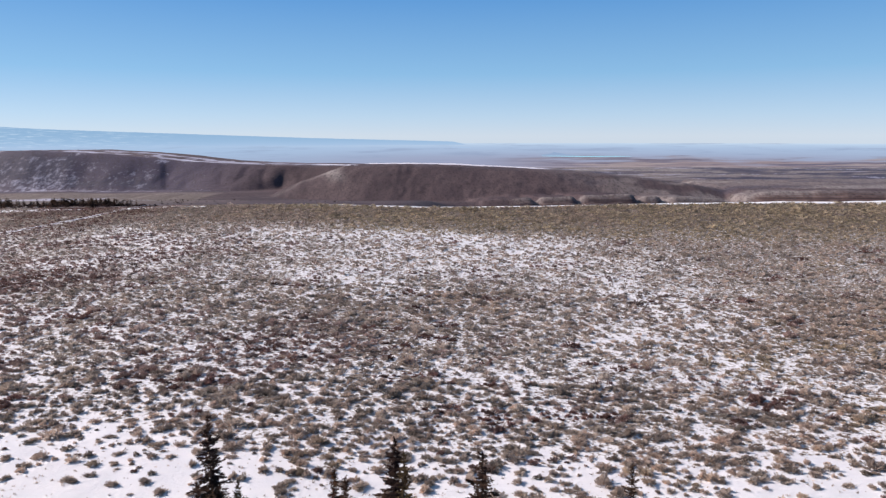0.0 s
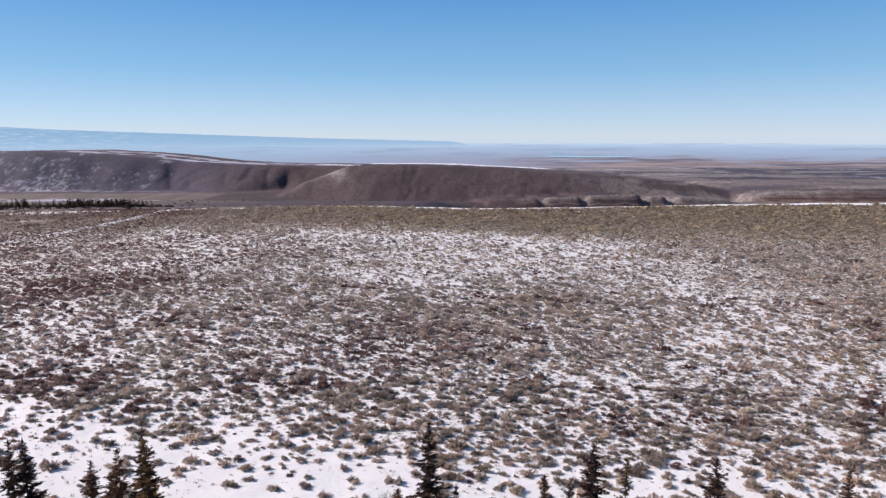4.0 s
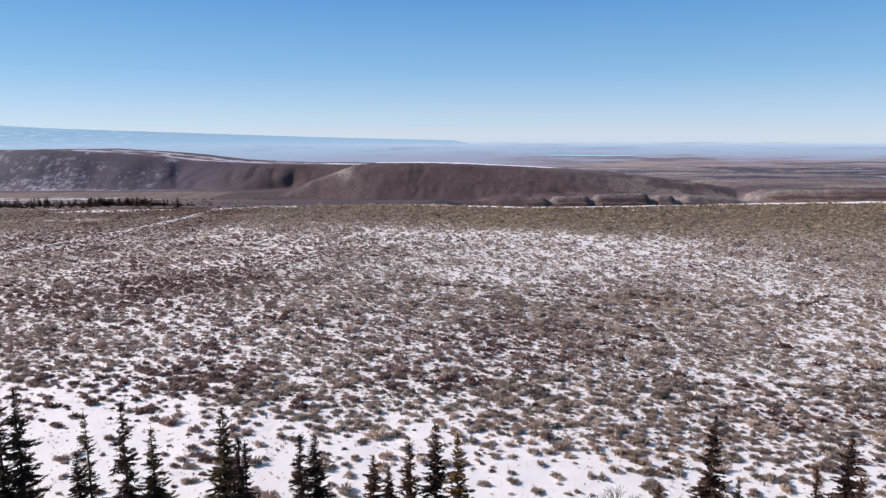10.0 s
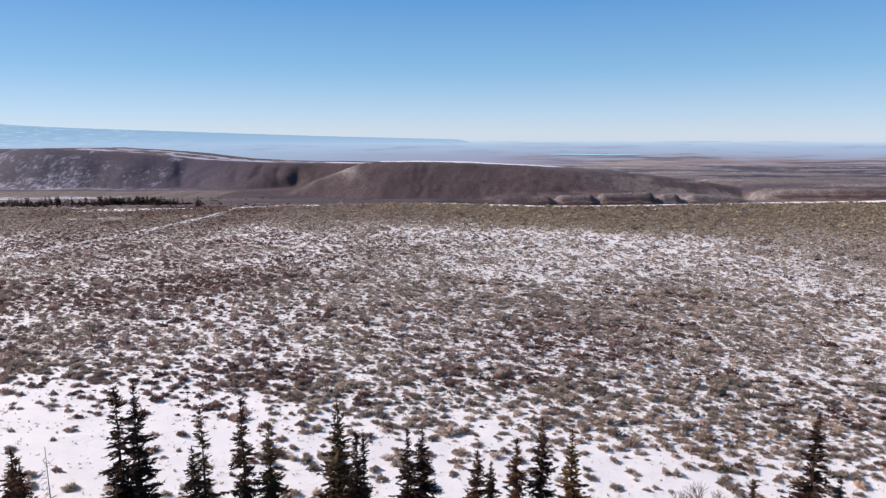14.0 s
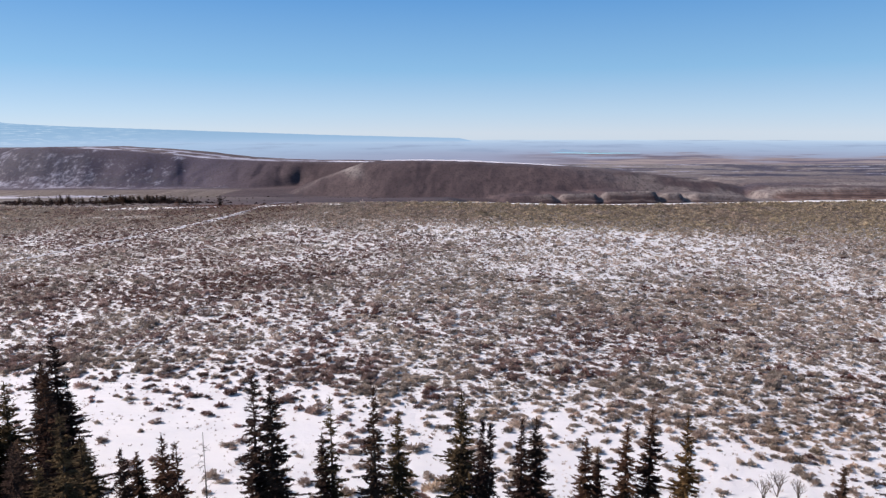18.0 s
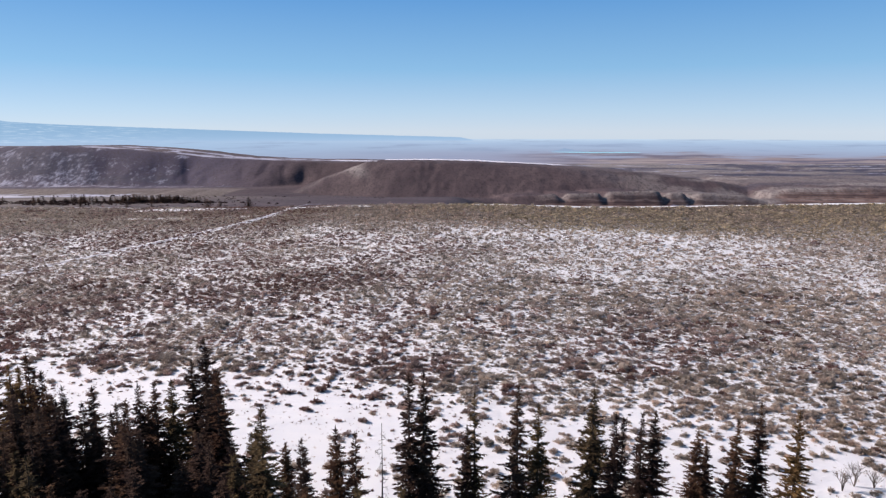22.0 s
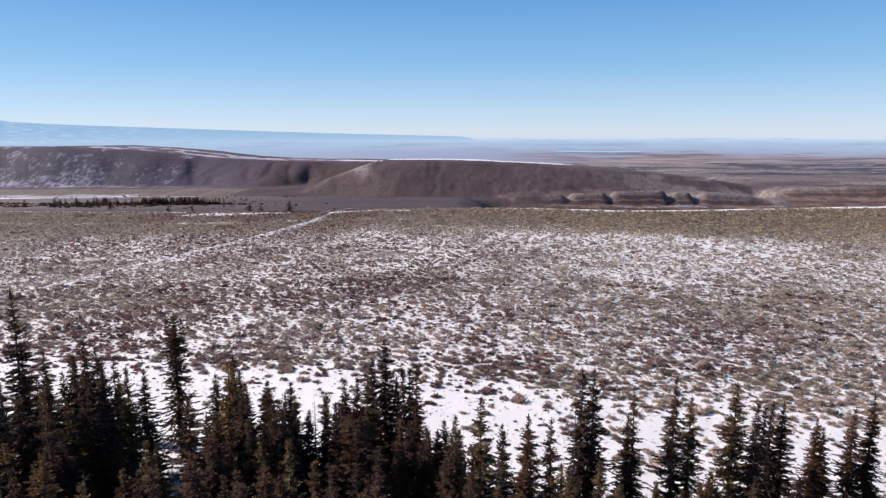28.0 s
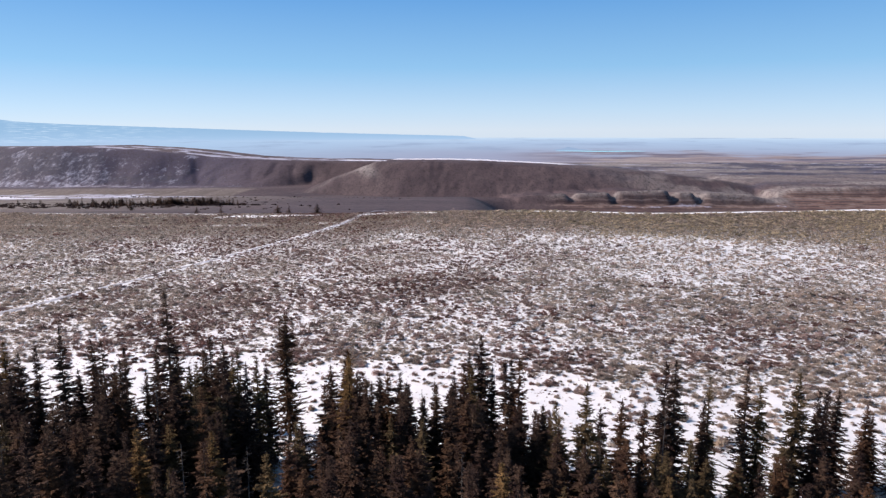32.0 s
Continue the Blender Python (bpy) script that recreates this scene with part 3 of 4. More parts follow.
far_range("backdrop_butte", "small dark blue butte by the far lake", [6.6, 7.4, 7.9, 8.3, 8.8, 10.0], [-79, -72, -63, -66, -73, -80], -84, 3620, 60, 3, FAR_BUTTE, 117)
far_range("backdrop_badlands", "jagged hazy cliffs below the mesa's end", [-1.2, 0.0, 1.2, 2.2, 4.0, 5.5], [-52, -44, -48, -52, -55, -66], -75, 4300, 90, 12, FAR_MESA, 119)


# ---- sagebrush ----
rng = np.random.default_rng(7)


def bush_shape(sprays, width, tall):
    """A low bush of fine stems fanning out of one foot, each with a spray of leaf at its end; unit radius."""
    t = rng.uniform(0, 2 * math.pi, sprays)
    lump = 0.85 + 0.16 * np.cos(2 * t + rng.uniform(0, 6.3)) + 0.14 * np.cos(3 * t + rng.uniform(0, 6.3)) + 0.1 * np.cos(5 * t + rng.uniform(0, 6.3))
    up = np.arcsin(rng.uniform(0.04, 1.0, sprays) ** 0.8)
    away = np.stack([np.cos(t) * np.cos(up), np.sin(t) * np.cos(up), tall * np.sin(up)], -1)
    tip = away * (lump * rng.uniform(0.75, 1.15, sprays))[:, None]
    foot = tip * rng.uniform(0.25, 0.7, (sprays, 1)) - np.array([0, 0, 0.06])
    side = np.cross(away, rng.normal(0, 1, (sprays, 3)))
    side /= np.linalg.norm(side, axis=1, keepdims=True)
    half = side * width * rng.uniform(0.6, 1.4, (sprays, 1))
    broad = (rng.random(sprays) < 0.6)[:, None]
    v = np.stack([np.where(broad, tip - half, foot - half), np.where(broad, tip + half, foot + half), np.where(broad, foot, tip)], 1).reshape(-1, 3)
    v[:, 2] = np.maximum(v[:, 2], -0.06)
    return v, np.arange(sprays * 3).reshape(-1, 3)


def tuft_shape(sprays, blade):
    """A few loose upright blades."""
    a, r = rng.uniform(0, 6.28, sprays), rng.uniform(0, 0.8, sprays)
    foot = np.stack([r * np.cos(a), r * np.sin(a), -0.05 + 0 * a], -1)
    tip = foot + np.stack([0.5 * np.cos(a), 0.5 * np.sin(a), rng.uniform(0.7, 1.5, sprays)], -1) * blade
    side = np.stack([-np.sin(a), np.cos(a), 0 * a], -1) * blade * 0.2
    return np.stack([foot - side, foot + side, tip], 1).reshape(-1, 3), np.arange(sprays * 3).reshape(-1, 3)


def brush_hue(x, y):
    """The stand's colour: 0 mauve-brown, 0.45 grey-green, 0.65 tan, 1 olive."""
    h = 0.43 + 0.85 * (fractal(x / 34, y / 34, 201) - 0.5) + 0.55 * (fractal(x / 6, y / 5, 205) - 0.5)
    h = h - 0.24 * smooth01((-22 - x - 0.1 * (y - 60)) / 45) * smooth01((x + 125) / 45) + 0.2 * smooth01((x - 8) / 35)
    h = h + 0.36 * smooth01((y - 130 - 20 * (fractal(x / 30, y / 30, 79) - 0.5)) / 16) * smooth01((x + 95) / 50)
    return np.clip(h - 0.5 * smooth01((fractal(x / 5, y / 3.2, 209, 3) - 0.68) / 0.06), 0, 1)


def lay(me, hue, tone):
    """Gives every corner of a bush its stand's colour and its own lightness."""
    for name, values in (("hue", hue), ("tone", tone)):
        layer = me.attributes.new(name, "FLOAT", "POINT")
        layer.data.foreach_set("value", np.asarray(values, np.float32))


def scatter(y0, y1, cell):
    """Places on a shaken grid between two distances, thinned by the brush cover."""
    nx, ny = int(440 / cell), int((y1 - y0) / cell)
    ix, iy = np.meshgrid(np.arange(nx), np.arange(ny), indexing="ij")
    px = -250 + (ix.ravel() + 0.5 * (iy.ravel() % 2) + rng.uniform(-0.48, 0.48, nx * ny)) * cell
    py = y0 + (iy.ravel() + rng.uniform(0.02, 0.98, nx * ny)) * cell
    keep = (px > -72 - 0.76 * (py + 19)) & (px < 16 + 0.66 * py) & (py < rim_y(px))
    keep &= np.abs(px - road_x(py)) > np.interp(py, [60, 110, 150, 180], [1.05, 0.82, 0.5, 0.28])
    keep &= rng.uniform(0, 1, px.shape) < brush_cover(px, py)
    return px[keep], py[keep]


def brush_field(name, label, px, py, mat, shapes, sizes, squat=1.0):
    """One sheet of many bushes, each a turned and stretched copy of one of the shapes."""
    v0, f0 = np.stack([v for v, _ in shapes]), np.stack([f for _, f in shapes])
    pick = rng.integers(0, len(shapes), len(px))
    size = (sizes[0] + (sizes[1] - sizes[0]) * rng.random(len(px)) ** 1.3) * np.where(rng.random(len(px)) > 0.9, 1.5, 1.0)
    turn = rng.uniform(0, 2 * math.pi, len(px))
    v = v0[pick]
    c, s = np.cos(turn)[:, None], np.sin(turn)[:, None]
    wide, deep, high = size * rng.uniform(0.95, 1.45, len(px)), size * rng.uniform(0.8, 1.1, len(px)), squat * size * rng.uniform(0.75, 1.1, len(px))
    lx, ly = v[:, :, 0] * c - v[:, :, 1] * s, v[:, :, 0] * s + v[:, :, 1] * c
    world_v = np.stack([px[:, None] + lx * wide[:, None], py[:, None] + ly * deep[:, None], land_z(px, py)[:, None] + v[:, :, 2] * high[:, None]], -1)
    count = v0.shape[1]
    faces = f0[pick] + (np.arange(len(px)) * count)[:, None, None]
    me = mesh_of(name, world_v.reshape(-1, 3), faces.reshape(-1, 3), mat)
    hue = brush_hue(px, py) + rng.normal(0, 0.06, len(px))
    tone = np.minimum(np.exp(rng.normal(-0.02, 0.27, len(px))), 1.4)
    lay(me, np.repeat(hue, count), np.repeat(tone, count))
    return tagged(new(name, me), label, "shrubs", kind="stuff")


NEAR_SHAPES = [bush_shape(230, 0.07, rng.uniform(0.7, 0.95)) for _ in range(18)]
MID_SHAPES = [bush_shape(72, 0.125, rng.uniform(0.7, 0.95)) for _ in range(16)]
FAR_SHAPES = [bush_shape(28, 0.2, rng.uniform(0.65, 0.9)) for _ in range(16)]
bx, by = scatter(30, 62, 0.66)
open_snow = by < snow_line(bx) + 0.5
open_snow &= (bx > -100) & (bx < 36)
open_snow[rng.permutation(np.flatnonzero(open_snow))[290:]] = False
NEAR_PLACES = list(zip(bx[open_snow], by[open_snow]))
brush_field("sagebrush_edge", "grey-green sagebrush thickening at the edge of open snow", bx[~open_snow], by[~open_snow], SAGE, NEAR_SHAPES, (0.16, 0.54))
bx, by = scatter(62, 100, 0.82)
brush_field("sagebrush_field", "dense low grey-brown sagebrush with snow between", bx, by, SAGE, MID_SHAPES, (0.21, 0.58))
bx, by = scatter(100, 165, 0.98)
turn_y = 138 + 40 * (fractal(bx / 20, by / 20, 133) - 0.5) + rng.normal(0, 5, len(bx))
rim_x, rim_yy = bx[by > turn_y], by[by > turn_y]
bx, by = bx[by <= turn_y], by[by <= turn_y]
brush_field("sagebrush_flat", "dense low sagebrush on thin snow", bx, by, SAGE, FAR_SHAPES, (0.27, 0.64))
bx, by = scatter(165, 230, 0.85)
bx, by = np.concatenate([bx, rim_x]), np.concatenate([by, rim_yy])
west = bx < -62 + 30 * (fractal(bx / 18, by / 12, 135) - 0.5) + rng.normal(0, 3, len(bx))
brush_field("sagebrush_bank", "mauve-brown sagebrush by the snowy track", bx[west], by[west], SAGE, FAR_SHAPES, (0.24, 0.5))
bx, by = bx[~west], by[~west]
brush_field("sagebrush_rim", "olive-tan dry sagebrush covering the plateau rim", bx, by, SAGE, FAR_SHAPES, (0.24, 0.6), 1.15)

# dry grass and twig tips that poke through the snow
gx1, gy1 = rng.uniform(-110, 45, 30000), rng.uniform(24, 66, 30000)
ok = (rng.uniform(0, 1, 30000) < 0.15 + 0.9 * np.clip(fractal(gx1 / 3.5, gy1 / 2.5, 131) - 0.45, 0, 1) * 2) & (gx1 > -72 - 0.76 * (gy1 + 19)) & (gx1 < 16 + 0.66 * gy1)
brush_field("grass_tufts", "dry straw-brown grass tufts poking through snow", gx1[ok], gy1[ok], SAGE, [tuft_shape(8, 0.8) for _ in range(8)], (0.06, 0.17))

# single shrubs on the open snow
shrub_shapes = []
for k in range(10):
    bv, bf = bush_shape(300, 0.065, rng.uniform(0.7, 0.95))
    tuft = mesh_of("foliage", bv, bf, SAGE)
    lay(tuft, np.full(len(bv), 0.04 if k == 9 else rng.uniform(0.3, 0.62)), np.full(len(bv), rng.uniform(0.8, 1.2)))
    tv, tf = [], []
    for j in range(9):
        a, lean = rng.uniform(0, 6.28), rng.uniform(0.4, 0.9)
        tip = np.array([math.cos(a) * lean, math.sin(a) * lean, rng.uniform(0.75, 1.1)])
        for q in range(3):
            b = a + q * 2.09
            tv.append((0.05 * math.cos(b), 0.05 * math.sin(b), -0.06))
        tv.append(tuple(tip))
        n0 = len(tv) - 4
        tf += [(n0, n0 + 1, n0 + 3), (n0 + 1, n0 + 2, n0 + 3), (n0 + 2, n0, n0 + 3)]
    shrub_shapes.append((tuft, mesh_of("stem_cluster", tv, tf, TWIG)))
for k, (x, y) in enumerate(NEAR_PLACES[:290]):
    kind = k % 10 if k % 20 != 9 else 0
    tuft, stems = shrub_shapes[kind]
    size = rng.uniform(0.18, 0.55)
    m = Matrix.LocRotScale((x, y, float(land_z(np.array([x]), np.array([y]))[0])), Euler((0, 0, rng.uniform(0, 6.28))), (size * rng.uniform(0.9, 1.4), size, size * rng.uniform(0.7, 1.0)))
    shrub = thing("sagebrush", m, "reddish-brown dry sagebrush on open snow" if kind == 9 else "grey-green sagebrush clump on open snow", "shrub", "shrubs on the snow")
    part("foliage", tuft, shrub)
    tagged(part("stem_cluster", stems, shrub, "bare grey stems"), kind="stuff")


# ---- conifers ----
def limb_tube(v, f, a, b, ra, rb, sides=3):
    """Adds a tapered stick from a to b."""
    a, b = np.array(a, float), np.array(b, float)
    d = (b - a) / (np.linalg.norm(b - a) + 1e-9)
    s = np.cross(d, (0.31, 0.77, 0.55))
    s /= np.linalg.norm(s)
    t = np.cross(d, s)
    n0 = len(v)
    for k in range(sides):
        w = 2 * math.pi * k / sides
        o = s * math.cos(w) + t * math.sin(w)
        v += [tuple(a + o * ra), tuple(b + o * rb)]
    for k in range(sides):
        i, j = n0 + 2 * k, n0 + 2 * ((k + 1) % sides)
        f += [(i, j, j + 1), (i, j + 1, i + 1)]


def trunk_mesh(seed, height, radius, mat, twin=False):
    r = random.Random(seed)
    v, f = [], []
    prev, pr = (0, 0, -0.3), radius * 1.25
    x = y = 0.0
    for k in range(1, 9):
        u = k / 8
        x, y = x + r.uniform(-0.02, 0.02), y + r.uniform(-0.02, 0.02)
        here, hr = (x, y, height * u), max(radius * (1 - u) ** 0.9, 0.012)
        limb_tube(v, f, prev, here, pr, hr, 8)
        prev, pr = here, hr
    if twin:
        limb_tube(v, f, (0, 0, height * 0.55), (0.35, 0.1, height * 0.72), radius * 0.4, radius * 0.3, 6)
        limb_tube(v, f, (0.35, 0.1, height * 0.72), (0.4, 0.1, height * 0.985), radius * 0.3, 0.012, 6)
    return mesh_of("trunk", v, f, mat)


def crown_mesh(seed, height, reach, fullness, low, mat, club=0.0, twin=False, coarse=1.0):
    """Uneven tiers of short drooping boughs, each carrying bushy tufts of needles; gaps between the tiers."""
    r = np.random.default_rng(seed)
    v = []
    axes = [(0.0, 0.0, low, 1.0)] + [(0.38, 0.1, 0.62, 0.985), (-0.42, 0.2, 0.7, 0.99), (0.2, -0.45, 0.74, 0.975)][:int(twin)]
    for ox, oy, start, stop in axes:
        z, lean = height * start, r.uniform(0, 6.28)
        while z < height * stop * 0.985:
            u = z / (height * stop)
            span = reach * min(1.0, 1.15 * (1 - u) ** 0.82) * (0.62 if ox else 1.0)
            span = max(span, 0.13 + 0.12 * club * (1 if u > 0.84 else 0))
            tier = r.uniform(0.72, 1.15)
            lean += r.uniform(0.5, 2.5)
            slope = np.interp(u, [0, 0.6, 0.9, 1.0], [-15, -8, 8, 50]) + r.normal(0, 5)
            for _ in range(int(r.integers(8, 12))):
                if r.random() > (fullness + 0.06 if u < 0.82 else fullness + 0.25):
                    continue
                a = r.uniform(0, 2 * math.pi)
                length = span * tier * r.uniform(0.45, 1.08) * (1 + 0.22 * math.cos(a - lean))
                droop = math.tan(math.radians(slope + r.normal(0, 5)))
                ca, sa = math.cos(a), math.sin(a)
                zb = z + height * r.uniform(-0.006, 0.006)
                count = max(3, int(length / (0.062 * coarse)))
                grow = min(1.0, length / 0.7 + 0.3) * coarse ** 0.5
                for k in range(count):
                    s = (k + r.uniform(0.3, 1.0)) / count
                    base = np.array([ox + ca * length * s, oy + sa * length * s, zb + droop * length * s - 0.08 * length * s + 0.12 * length * s ** 3])
                    for flank in (-1.0, 1.0, 0.0):
                        b = a + flank * r.uniform(0.4, 1.3) + r.normal(0, 0.2)
                        far_out = r.uniform(0.13, 0.26) * grow * (1.15 - 0.5 * s)
                        tip = base + np.array([math.cos(b), math.sin(b), r.normal(-0.10, 0.16) if flank else r.uniform(0.0, 0.5)]) * far_out
                        thick = np.array([-math.sin(b) * r.uniform(0.3, 1.0), math.cos(b) * r.uniform(0.3, 1.0), r.uniform(-0.7, 0.7)]) * 0.052 * grow * r.uniform(0.7, 1.5)
                        v += [base - thick, base + thick, tip]
            z += height * r.uniform(0.017, 0.028) * (1.0 if u < 0.8 else 0.7) * coarse ** 0.7
        for k in range(5):
            a = r.uniform(0, 6.28)
            v += [(ox + 0.05 * math.cos(a), oy + 0.05 * math.sin(a), height * stop - 0.35), (ox + 0.05 * math.cos(a + 2), oy + 0.05 * math.sin(a + 2), height * stop - 0.35), (ox, oy, height * stop + 0.05)]
    v = np.array(v)
    return mesh_of("crown", v, np.arange(len(v)).reshape(-1, 3), mat)


def dead_limbs(seed, height, reach, low, high, count, mat):
    r = random.Random(seed)
    v, f = [], []
    for _ in range(count):
        u = r.uniform(low, high)
        a, length = r.uniform(0, 6.28), reach * (1 - u * 0.7) * r.uniform(0.3, 1.0)
        p, q = (0, 0, height * u), (math.cos(a) * length, math.sin(a) * length, height * u + length * r.uniform(-0.5, 0.15))
        limb_tube(v, f, p, q, 0.018, 0.006)
        for _ in range(3):
            s = r.uniform(0.4, 0.95)
            m = [p[i] + (q[i] - p[i]) * s for i in range(3)]
            limb_tube(v, f, m, [m[0] + r.uniform(-0.25, 0.25), m[1] + r.uniform(-0.25, 0.25), m[2] + r.uniform(-0.15, 0.1)], 0.008, 0.004)
    return mesh_of("dead_limbs", v, f, mat)


TREE_H = 10.0
KINDS = {}
for key, reach, full, low, mat, club, twin, label in [
    ("a", 1.5, 0.92, 0.04, NEEDLE, 0.4, False, "tall dark narrow fir with ragged drooping boughs"),
    ("b", 1.5, 0.66, 0.06, NEEDLE, 0.8, False, "dark open-branched fir with gaps between boughs"),
    ("c", 1.8, 0.97, 0.03, NEEDLE, 0.2, False, "dense dark conical fir standing in snow"),
    ("d", 1.35, 0.58, 0.12, NEEDLE_PALE, 0.5, False, "sparse yellow-green fir with thin top"),
    ("e", 1.6, 0.76, 0.05, NEEDLE_PALE, 0.3, False, "olive-green fir with sunlit drooping boughs"),
    ("f", 1.45, 0.9, 0.05, NEEDLE, 0.9, True, "dark fir with a forked double top"),
    ("g", 1.45, 0.66, 0.08, NEEDLE_RUST, 0.3, False, "dying fir with brown needles"),
    ("h", 1.2, 0.97, 0.04, NEEDLE, 1.0, False, "slender dark spire-shaped fir"),
    ("m", 1.9, 0.9, 0.1, NEEDLE_RUST, 1.0, 3, "big ragged fir with a broad many-stemmed top"),
]:
    seed = ord(key) * 7
    KINDS[key] = (trunk_mesh(seed, TREE_H * 0.97, 0.13, BARK, twin), crown_mesh(seed, TREE_H, reach, full, low, mat, club, twin), dead_limbs(seed, TREE_H, 0.7, 0.02, 0.35, 16, DEAD_WOOD), label)
    if key in "ach":
        KINDS["far_" + key] = (KINDS[key][0], crown_mesh(seed, TREE_H, reach, 1.0, low, mat, club, twin, 3.2), None, label)
SNAG_TRUNK = trunk_mesh(5, TREE_H * 0.99, 0.09, DEAD_WOOD)
SNAG_LIMBS = [dead_limbs(500 + k, TREE_H, 0.8, 0.12 + 0.021 * k, 0.14 + 0.021 * k, 1, DEAD_WOOD) for k in range(40)]


def conifer(key, x, y, top, group, girth=1.0, turn=0.0, name="fir_tree"):
    z = float(land_z(np.array([x]), np.array([y]))[0])
    s = (top - z) / TREE_H
    wide = (0.45 + 0.55 * s) * girth
    m = Matrix.LocRotScale((x, y, z), Euler((0, 0, turn)), (wide, wide, s))
    if key == "snag":
        tree = thing("dead_tree", m, "thin dead grey conifer with bare twigs", "tree", group)
        part("trunk", SNAG_TRUNK, tree, "bare grey trunk")
        for limb in SNAG_LIMBS:
            part("bare_limb", limb, tree)
        return tree
    trunk, crown, limbs, label = KINDS[key]
    tree = thing(name, m, label if name == "fir_tree" else "small dark conifer far off below the rim", "tree", group)
    part("trunk", trunk, tree, "dark brown bark trunk")
    part("crown", crown, tree)
    if limbs and key in "bdgm":
        tagged(part("dead_limbs", limbs, tree, "bare grey lower limbs"), kind="stuff")
    return tree


# x, y, height of the tip, kind
FRONT = [(-93, 41, 7.6, "c"), (-91.7, 28, 9.7, "a"), (-89.5, 28, 11.5, "b"), (-87.5, 28, 13.1, "a"), (-83.6, 29, 10.2, "a"), (-82.6, 25, 13, "b"), (-80.5, 32.1, 10.3, "a"),
         (-78.9, 38.9, 5.5, "c"), (-78.7, 27, 16.1, "b"), (-78, 33, 10.7, "h"), (-72.6, 26, 11.1, "a"), (-73.0, 29.5, 10.1, "e"), (-72.5, 36.0, 11.9, "m"), (-65.7, 28.9, 10.7, "d"),
         (-64.9, 28, 9.7, "a"), (-64.6, 29, 9.3, "f")]
FRONT += [(-63.2, 28.8, 8.9, "a"), (-61, 28, 8.8, "b"), (-60.2, 30, 7.6, "snag"), (-59.8, 27, 8.2, "c"), (-59.1, 29.1, 8.5, "h"), (-57.6, 27.8, 10.1, "a"), (-56.8, 28.1, 10.1, "b"),
          (-55.5, 32, 11.4, "c"), (-56.4, 32.2, 9.9, "c"), (-54.6, 31.6, 8.9, "a"), (-53.3, 28, 10.8, "f"), (-52.8, 27, 11.3, "h"), (-50.1, 30, 5.6, "c"), (-48.8, 22, 11.4, "e"), (-47.5, 23.9, 8.9, "c"), (-45.9, 24.5, 9.3, "a"), (-44.7, 23.2, 9.6, "b"),
          (-43.4, 23, 10.2, "snag"), (-42.4, 26.6, 11.3, "h"), (-41.6, 26.8, 11.4, "a")]
FRONT += [(-39.3, 27.2, 8.2, "a"), (-38.9, 27.4, 10, "d"), (-36.6, 26.5, 10.9, "b"), (-35.5, 26.8, 9.6, "e"), (-32.5, 27.4, 10.3, "e"), (-31.5, 26.5, 9.3, "f"), (-29.4, 29, 8.3, "b"), (-28.7, 29, 8.4, "a"),
          (-26, 29.8, 6.9, "c"), (-25.3, 30.2, 6.1, "a"), (-24.1, 28.9, 8, "b"), (-22.9, 29, 9, "a"), (-21.8, 27, 9.4, "e"), (-9.4, 29.9, 9.1, "c"), (-8.1, 29.8, 5.9, "d"), (-11.2, 32.2, 4.2, "h"),
          (-3.7, 31, 5.8, "h"), (-2.8, 29, 6.5, "h"), (-0.9, 33, 6.6, "c"), (-0.1, 29.4, 7.7, "d"), (3.5, 28, 8.4, "c"), (10.6, 30, 6.9, "g")]
pick = random.Random(11)
for x, y, top, key in FRONT:
    conifer(key, x, y, top, "trees along the snow", pick.uniform(1.0, 1.25), pick.uniform(0, 6.28))
# the wood on the near side of them
wood = random.Random(23)
spots = [(x, y) for x, y, *_ in FRONT]
tries = 0
while len(spots) < len(FRONT) + 245 and tries < 9000:
    tries += 1
    x, y = wood.uniform(-106, -22), wood.uniform(15, 33)
    dense = np.interp(x, [-104, -84, -74, -60, -42, -22], [0.7, 0.8, 1.0, 1.0, 1.0, 0.55])
    if y > np.interp(x, [-104, -80, -70, -60, -53, -47, -22], [34, 34, 33, 31.5, 29, 23, 19]) or ((x + 70.3) / 2.8) ** 2 + ((y - 29) / 7.5) ** 2 < 1 or wood.random() > dense or min((x - a) ** 2 + (y - b) ** 2 for a, b in spots) < 0.95:
        continue
    spots.append((x, y))
    tall = np.interp(y, [15, 24, 33], [8.0, 8.4, 8.6]) * wood.uniform(0.8, 1.1) * np.interp(x, [-90, -60, -52, -46, -24], [1.1, 1.13, 1.0, 0.92, 0.74])
    conifer("snag" if len(spots) % 17 == 0 else wood.choice("aabbcceefdghg"), x, y, tall, "trees of the wood", wood.uniform(1.15, 1.5), wood.uniform(0, 6.28))

# young trees in front of the gaps
for k in range(24):
    x, y = -51 + 1.25 * k + wood.uniform(-0.8, 0.8), wood.uniform(17.5, 22.5)
    conifer(wood.choice("aceh"), x, y, wood.uniform(4.8, 7.4), "trees of the wood", wood.uniform(1.0, 1.4), wood.uniform(0, 6.28))

# ---- trees beyond the rim ----
far = random.Random(31)
FAR_KEYS = ["far_a", "far_c", "far_h"]


def far_tree(x, y, tall):
    z = float(land_z(np.array([x]), np.array([y]))[0])
    conifer(far.choice(FAR_KEYS), x, y, z + tall, "far trees below the rim", far.uniform(1.6, 2.6), far.uniform(0, 6.28), "distant_conifer")


for x, y, tall in [(-222, 298, 5), (-104, 186, 3.4), (-117, 188, 3.0), (-114, 190, 2.6), (-140, 200, 3.0), (-150, 204, 2.6)]:
    far_tree(x, y, tall)
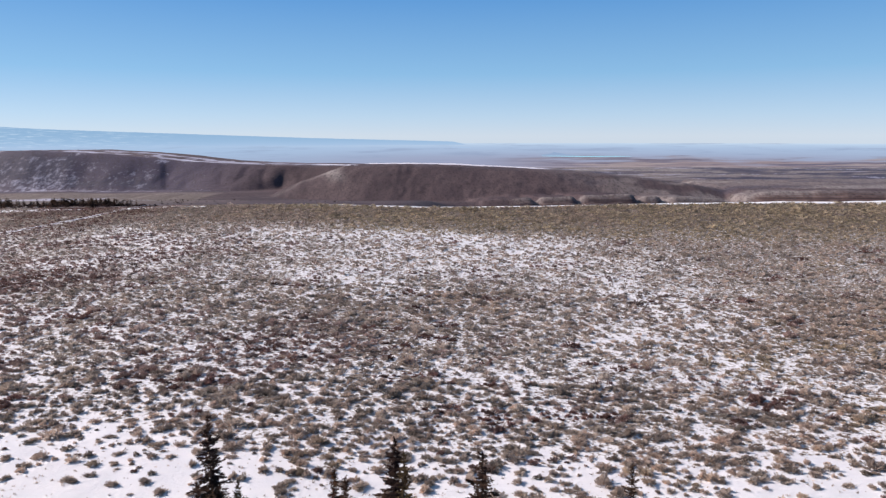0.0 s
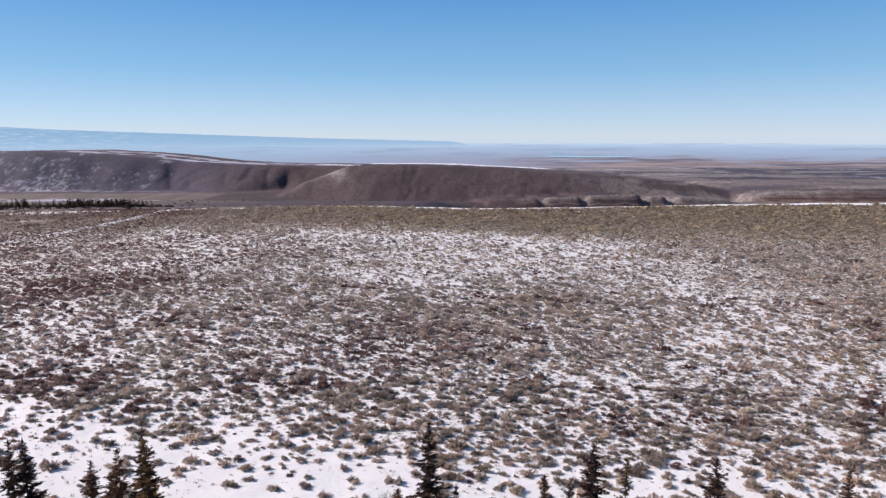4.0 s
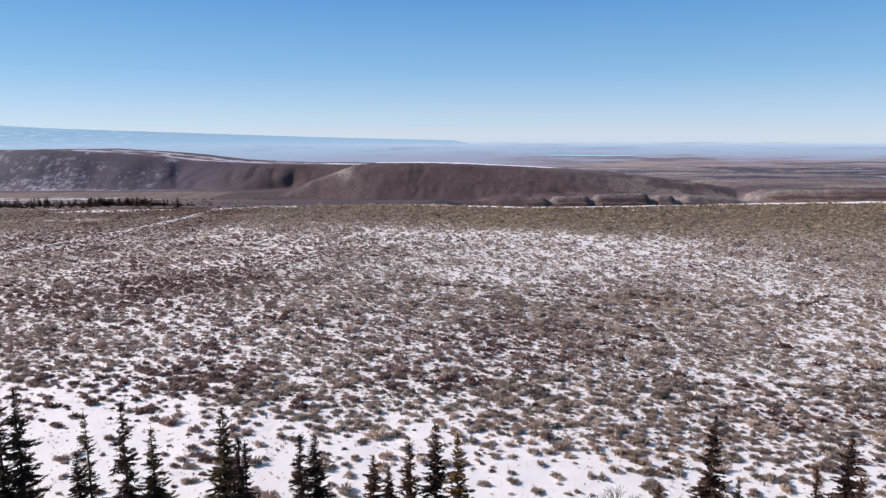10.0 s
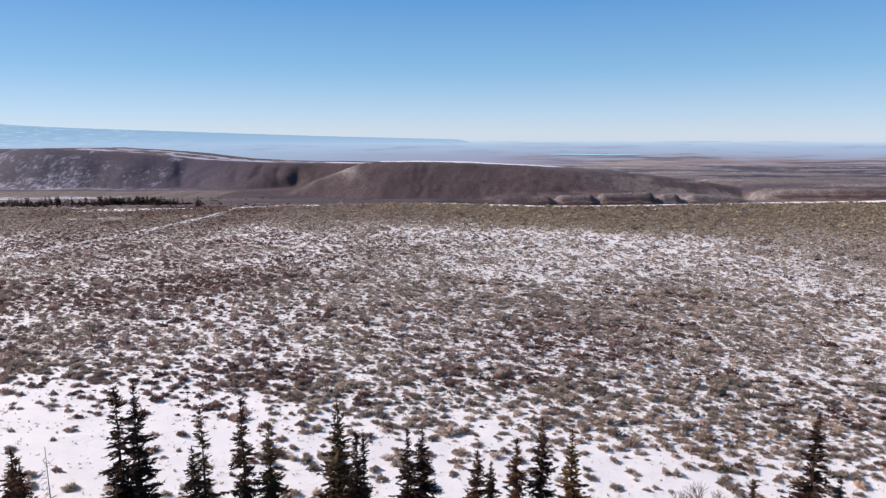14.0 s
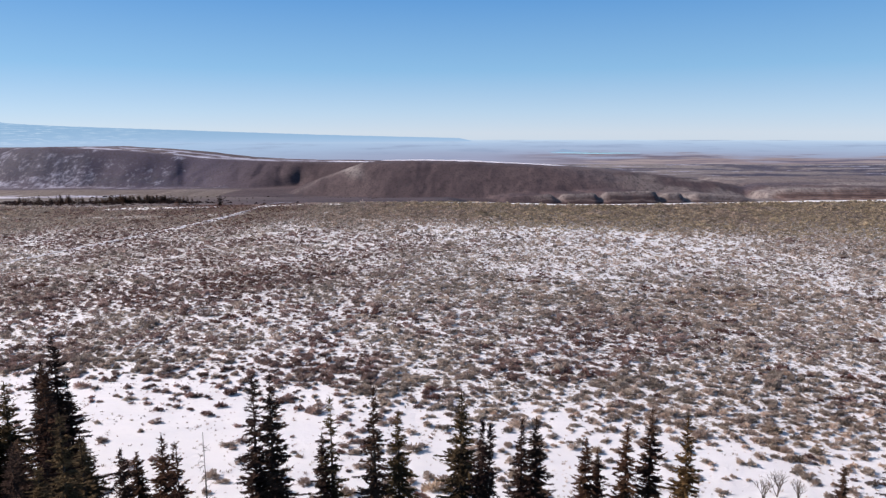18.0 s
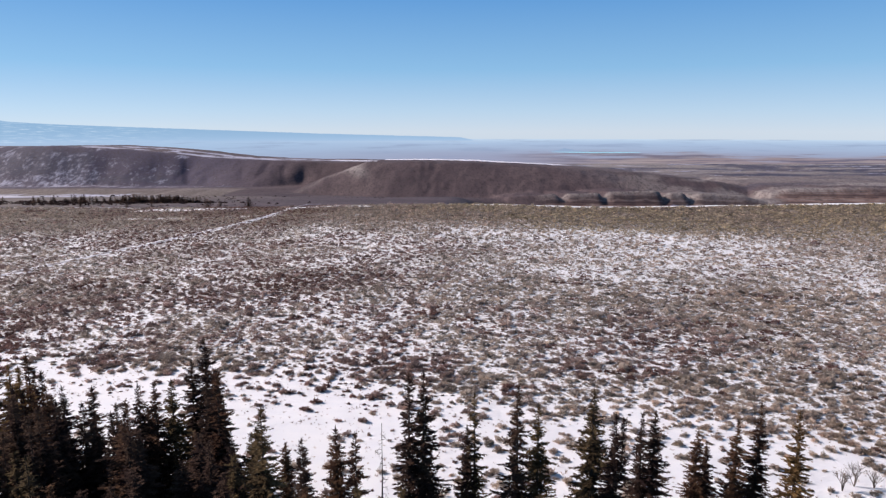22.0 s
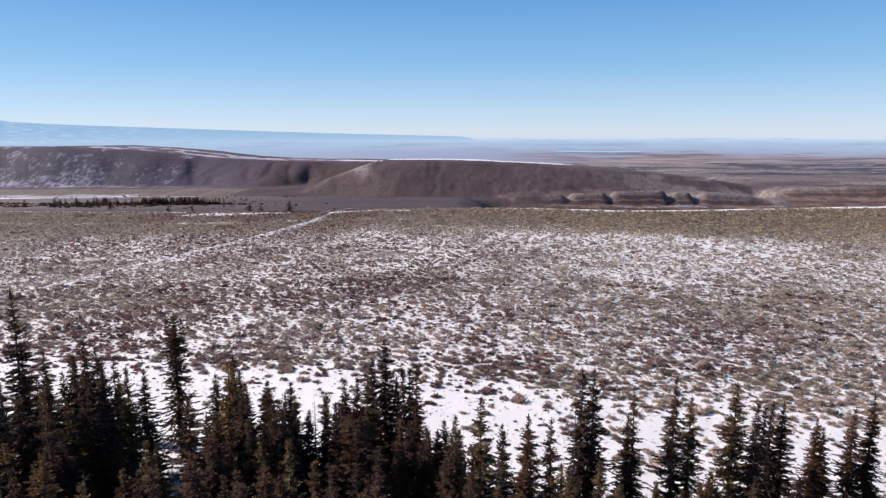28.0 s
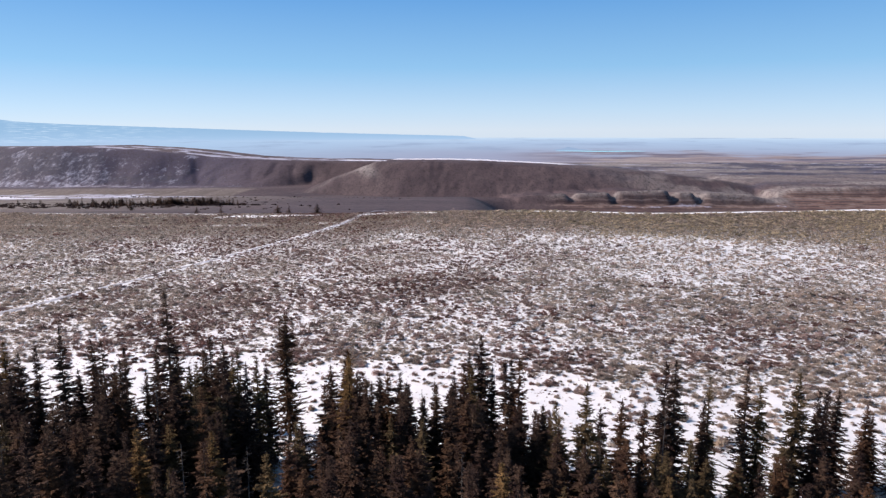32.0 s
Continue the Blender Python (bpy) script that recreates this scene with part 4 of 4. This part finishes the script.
GROVES = [(-262, 424, 8, 5), (-244, 430, 10, 5), (-228, 426, 6, 4), (-292, 408, 10, 5)]
for k in range(195):
    if k < 150:
        cx, cy, sx, sy = GROVES[(0, 0, 1, 1, 1, 2, 3)[k % 7]]
        x, y = far.gauss(cx, sx), far.gauss(cy, sy)
    else:
        x, y = far.uniform(-430, -240), far.uniform(350, 445)
    far_tree(x, y, 2.6 + 3.4 * far.random() ** 1.4)


ux = np.concatenate([rng.normal(-247, 15, 900), rng.uniform(-420, -235, 420)])
uy = np.concatenate([rng.normal(427, 6, 900), rng.uniform(345, 440, 420)])
brush_field("grove_underbrush", "dark leafless brush below the far conifers", ux, uy, UNDERBRUSH, FAR_SHAPES, (0.8, 1.8))


# scattered brush on the valley floor
vx, vy = rng.uniform(-620, -120, 700), rng.uniform(330, 1150, 700)
ok = fractal(vx / 60, vy / 120, 171) > 0.5
brush_field("valley_brush", "scattered dark shrubs on the tan valley floor", vx[ok], vy[ok], UNDERBRUSH, FAR_SHAPES, (0.5, 1.5))


# ---- leafless shrubs among the firs ----
def bare_shrub(x, y, tall, seed, mat=TWIG):
    r = random.Random(seed)
    z = float(land_z(np.array([x]), np.array([y]))[0])
    shrub = thing("leafless_shrub", pose(x, y, z), "leafless grey-brown shrub with forking twigs in snow", "shrub")
    for _ in range(6):
        v, f = [], []
        a, lean = r.uniform(0, 6.28), r.uniform(0.1, 0.5)
        d = Vector((math.cos(a) * lean, math.sin(a) * lean, 1)).normalized()

        def grow(p, d, length, rad, depth):
            q = p + d * length
            limb_tube(v, f, p, q, rad, rad * 0.65, 4)
            if depth:
                for _ in range(3 if depth > 1 else 2):
                    e = (d + Vector((r.uniform(-0.7, 0.7), r.uniform(-0.7, 0.7), r.uniform(-0.1, 0.5)))).normalized()
                    grow(q, e, length * r.uniform(0.55, 0.8), rad * 0.6, depth - 1)

        grow(Vector((0, 0, -0.05)), d, tall * 0.36, 0.028, 3)
        part("branch", mesh_of("branch", v, f, mat), shrub)
    return shrub


for k, (x, y, tall) in enumerate([(-12.2, 37.3, 2.0), (-13.4, 36.6, 1.6), (-10.9, 37.2, 1.4), (-62, 24.5, 3.6), (-66.5, 20, 4.2), (-54.5, 20.5, 3.4), (-72.5, 19, 4.0), (-69.4, 31.5, 3.6), (-68.3, 32.6, 2.6)]):
    bare_shrub(x, y, tall, 40 + k)

# bare grey saplings at the edge of the wood
grey = random.Random(61)
for k in range(12):
    x = -74 + 2.3 * k + grey.uniform(-0.8, 0.8)
    bare_shrub(x, float(np.interp(x, [-74, -56, -48], [30, 27, 21])) + grey.uniform(-2.5, 1.5), grey.uniform(3.0, 5.2), 80 + k, DEAD_WOOD)
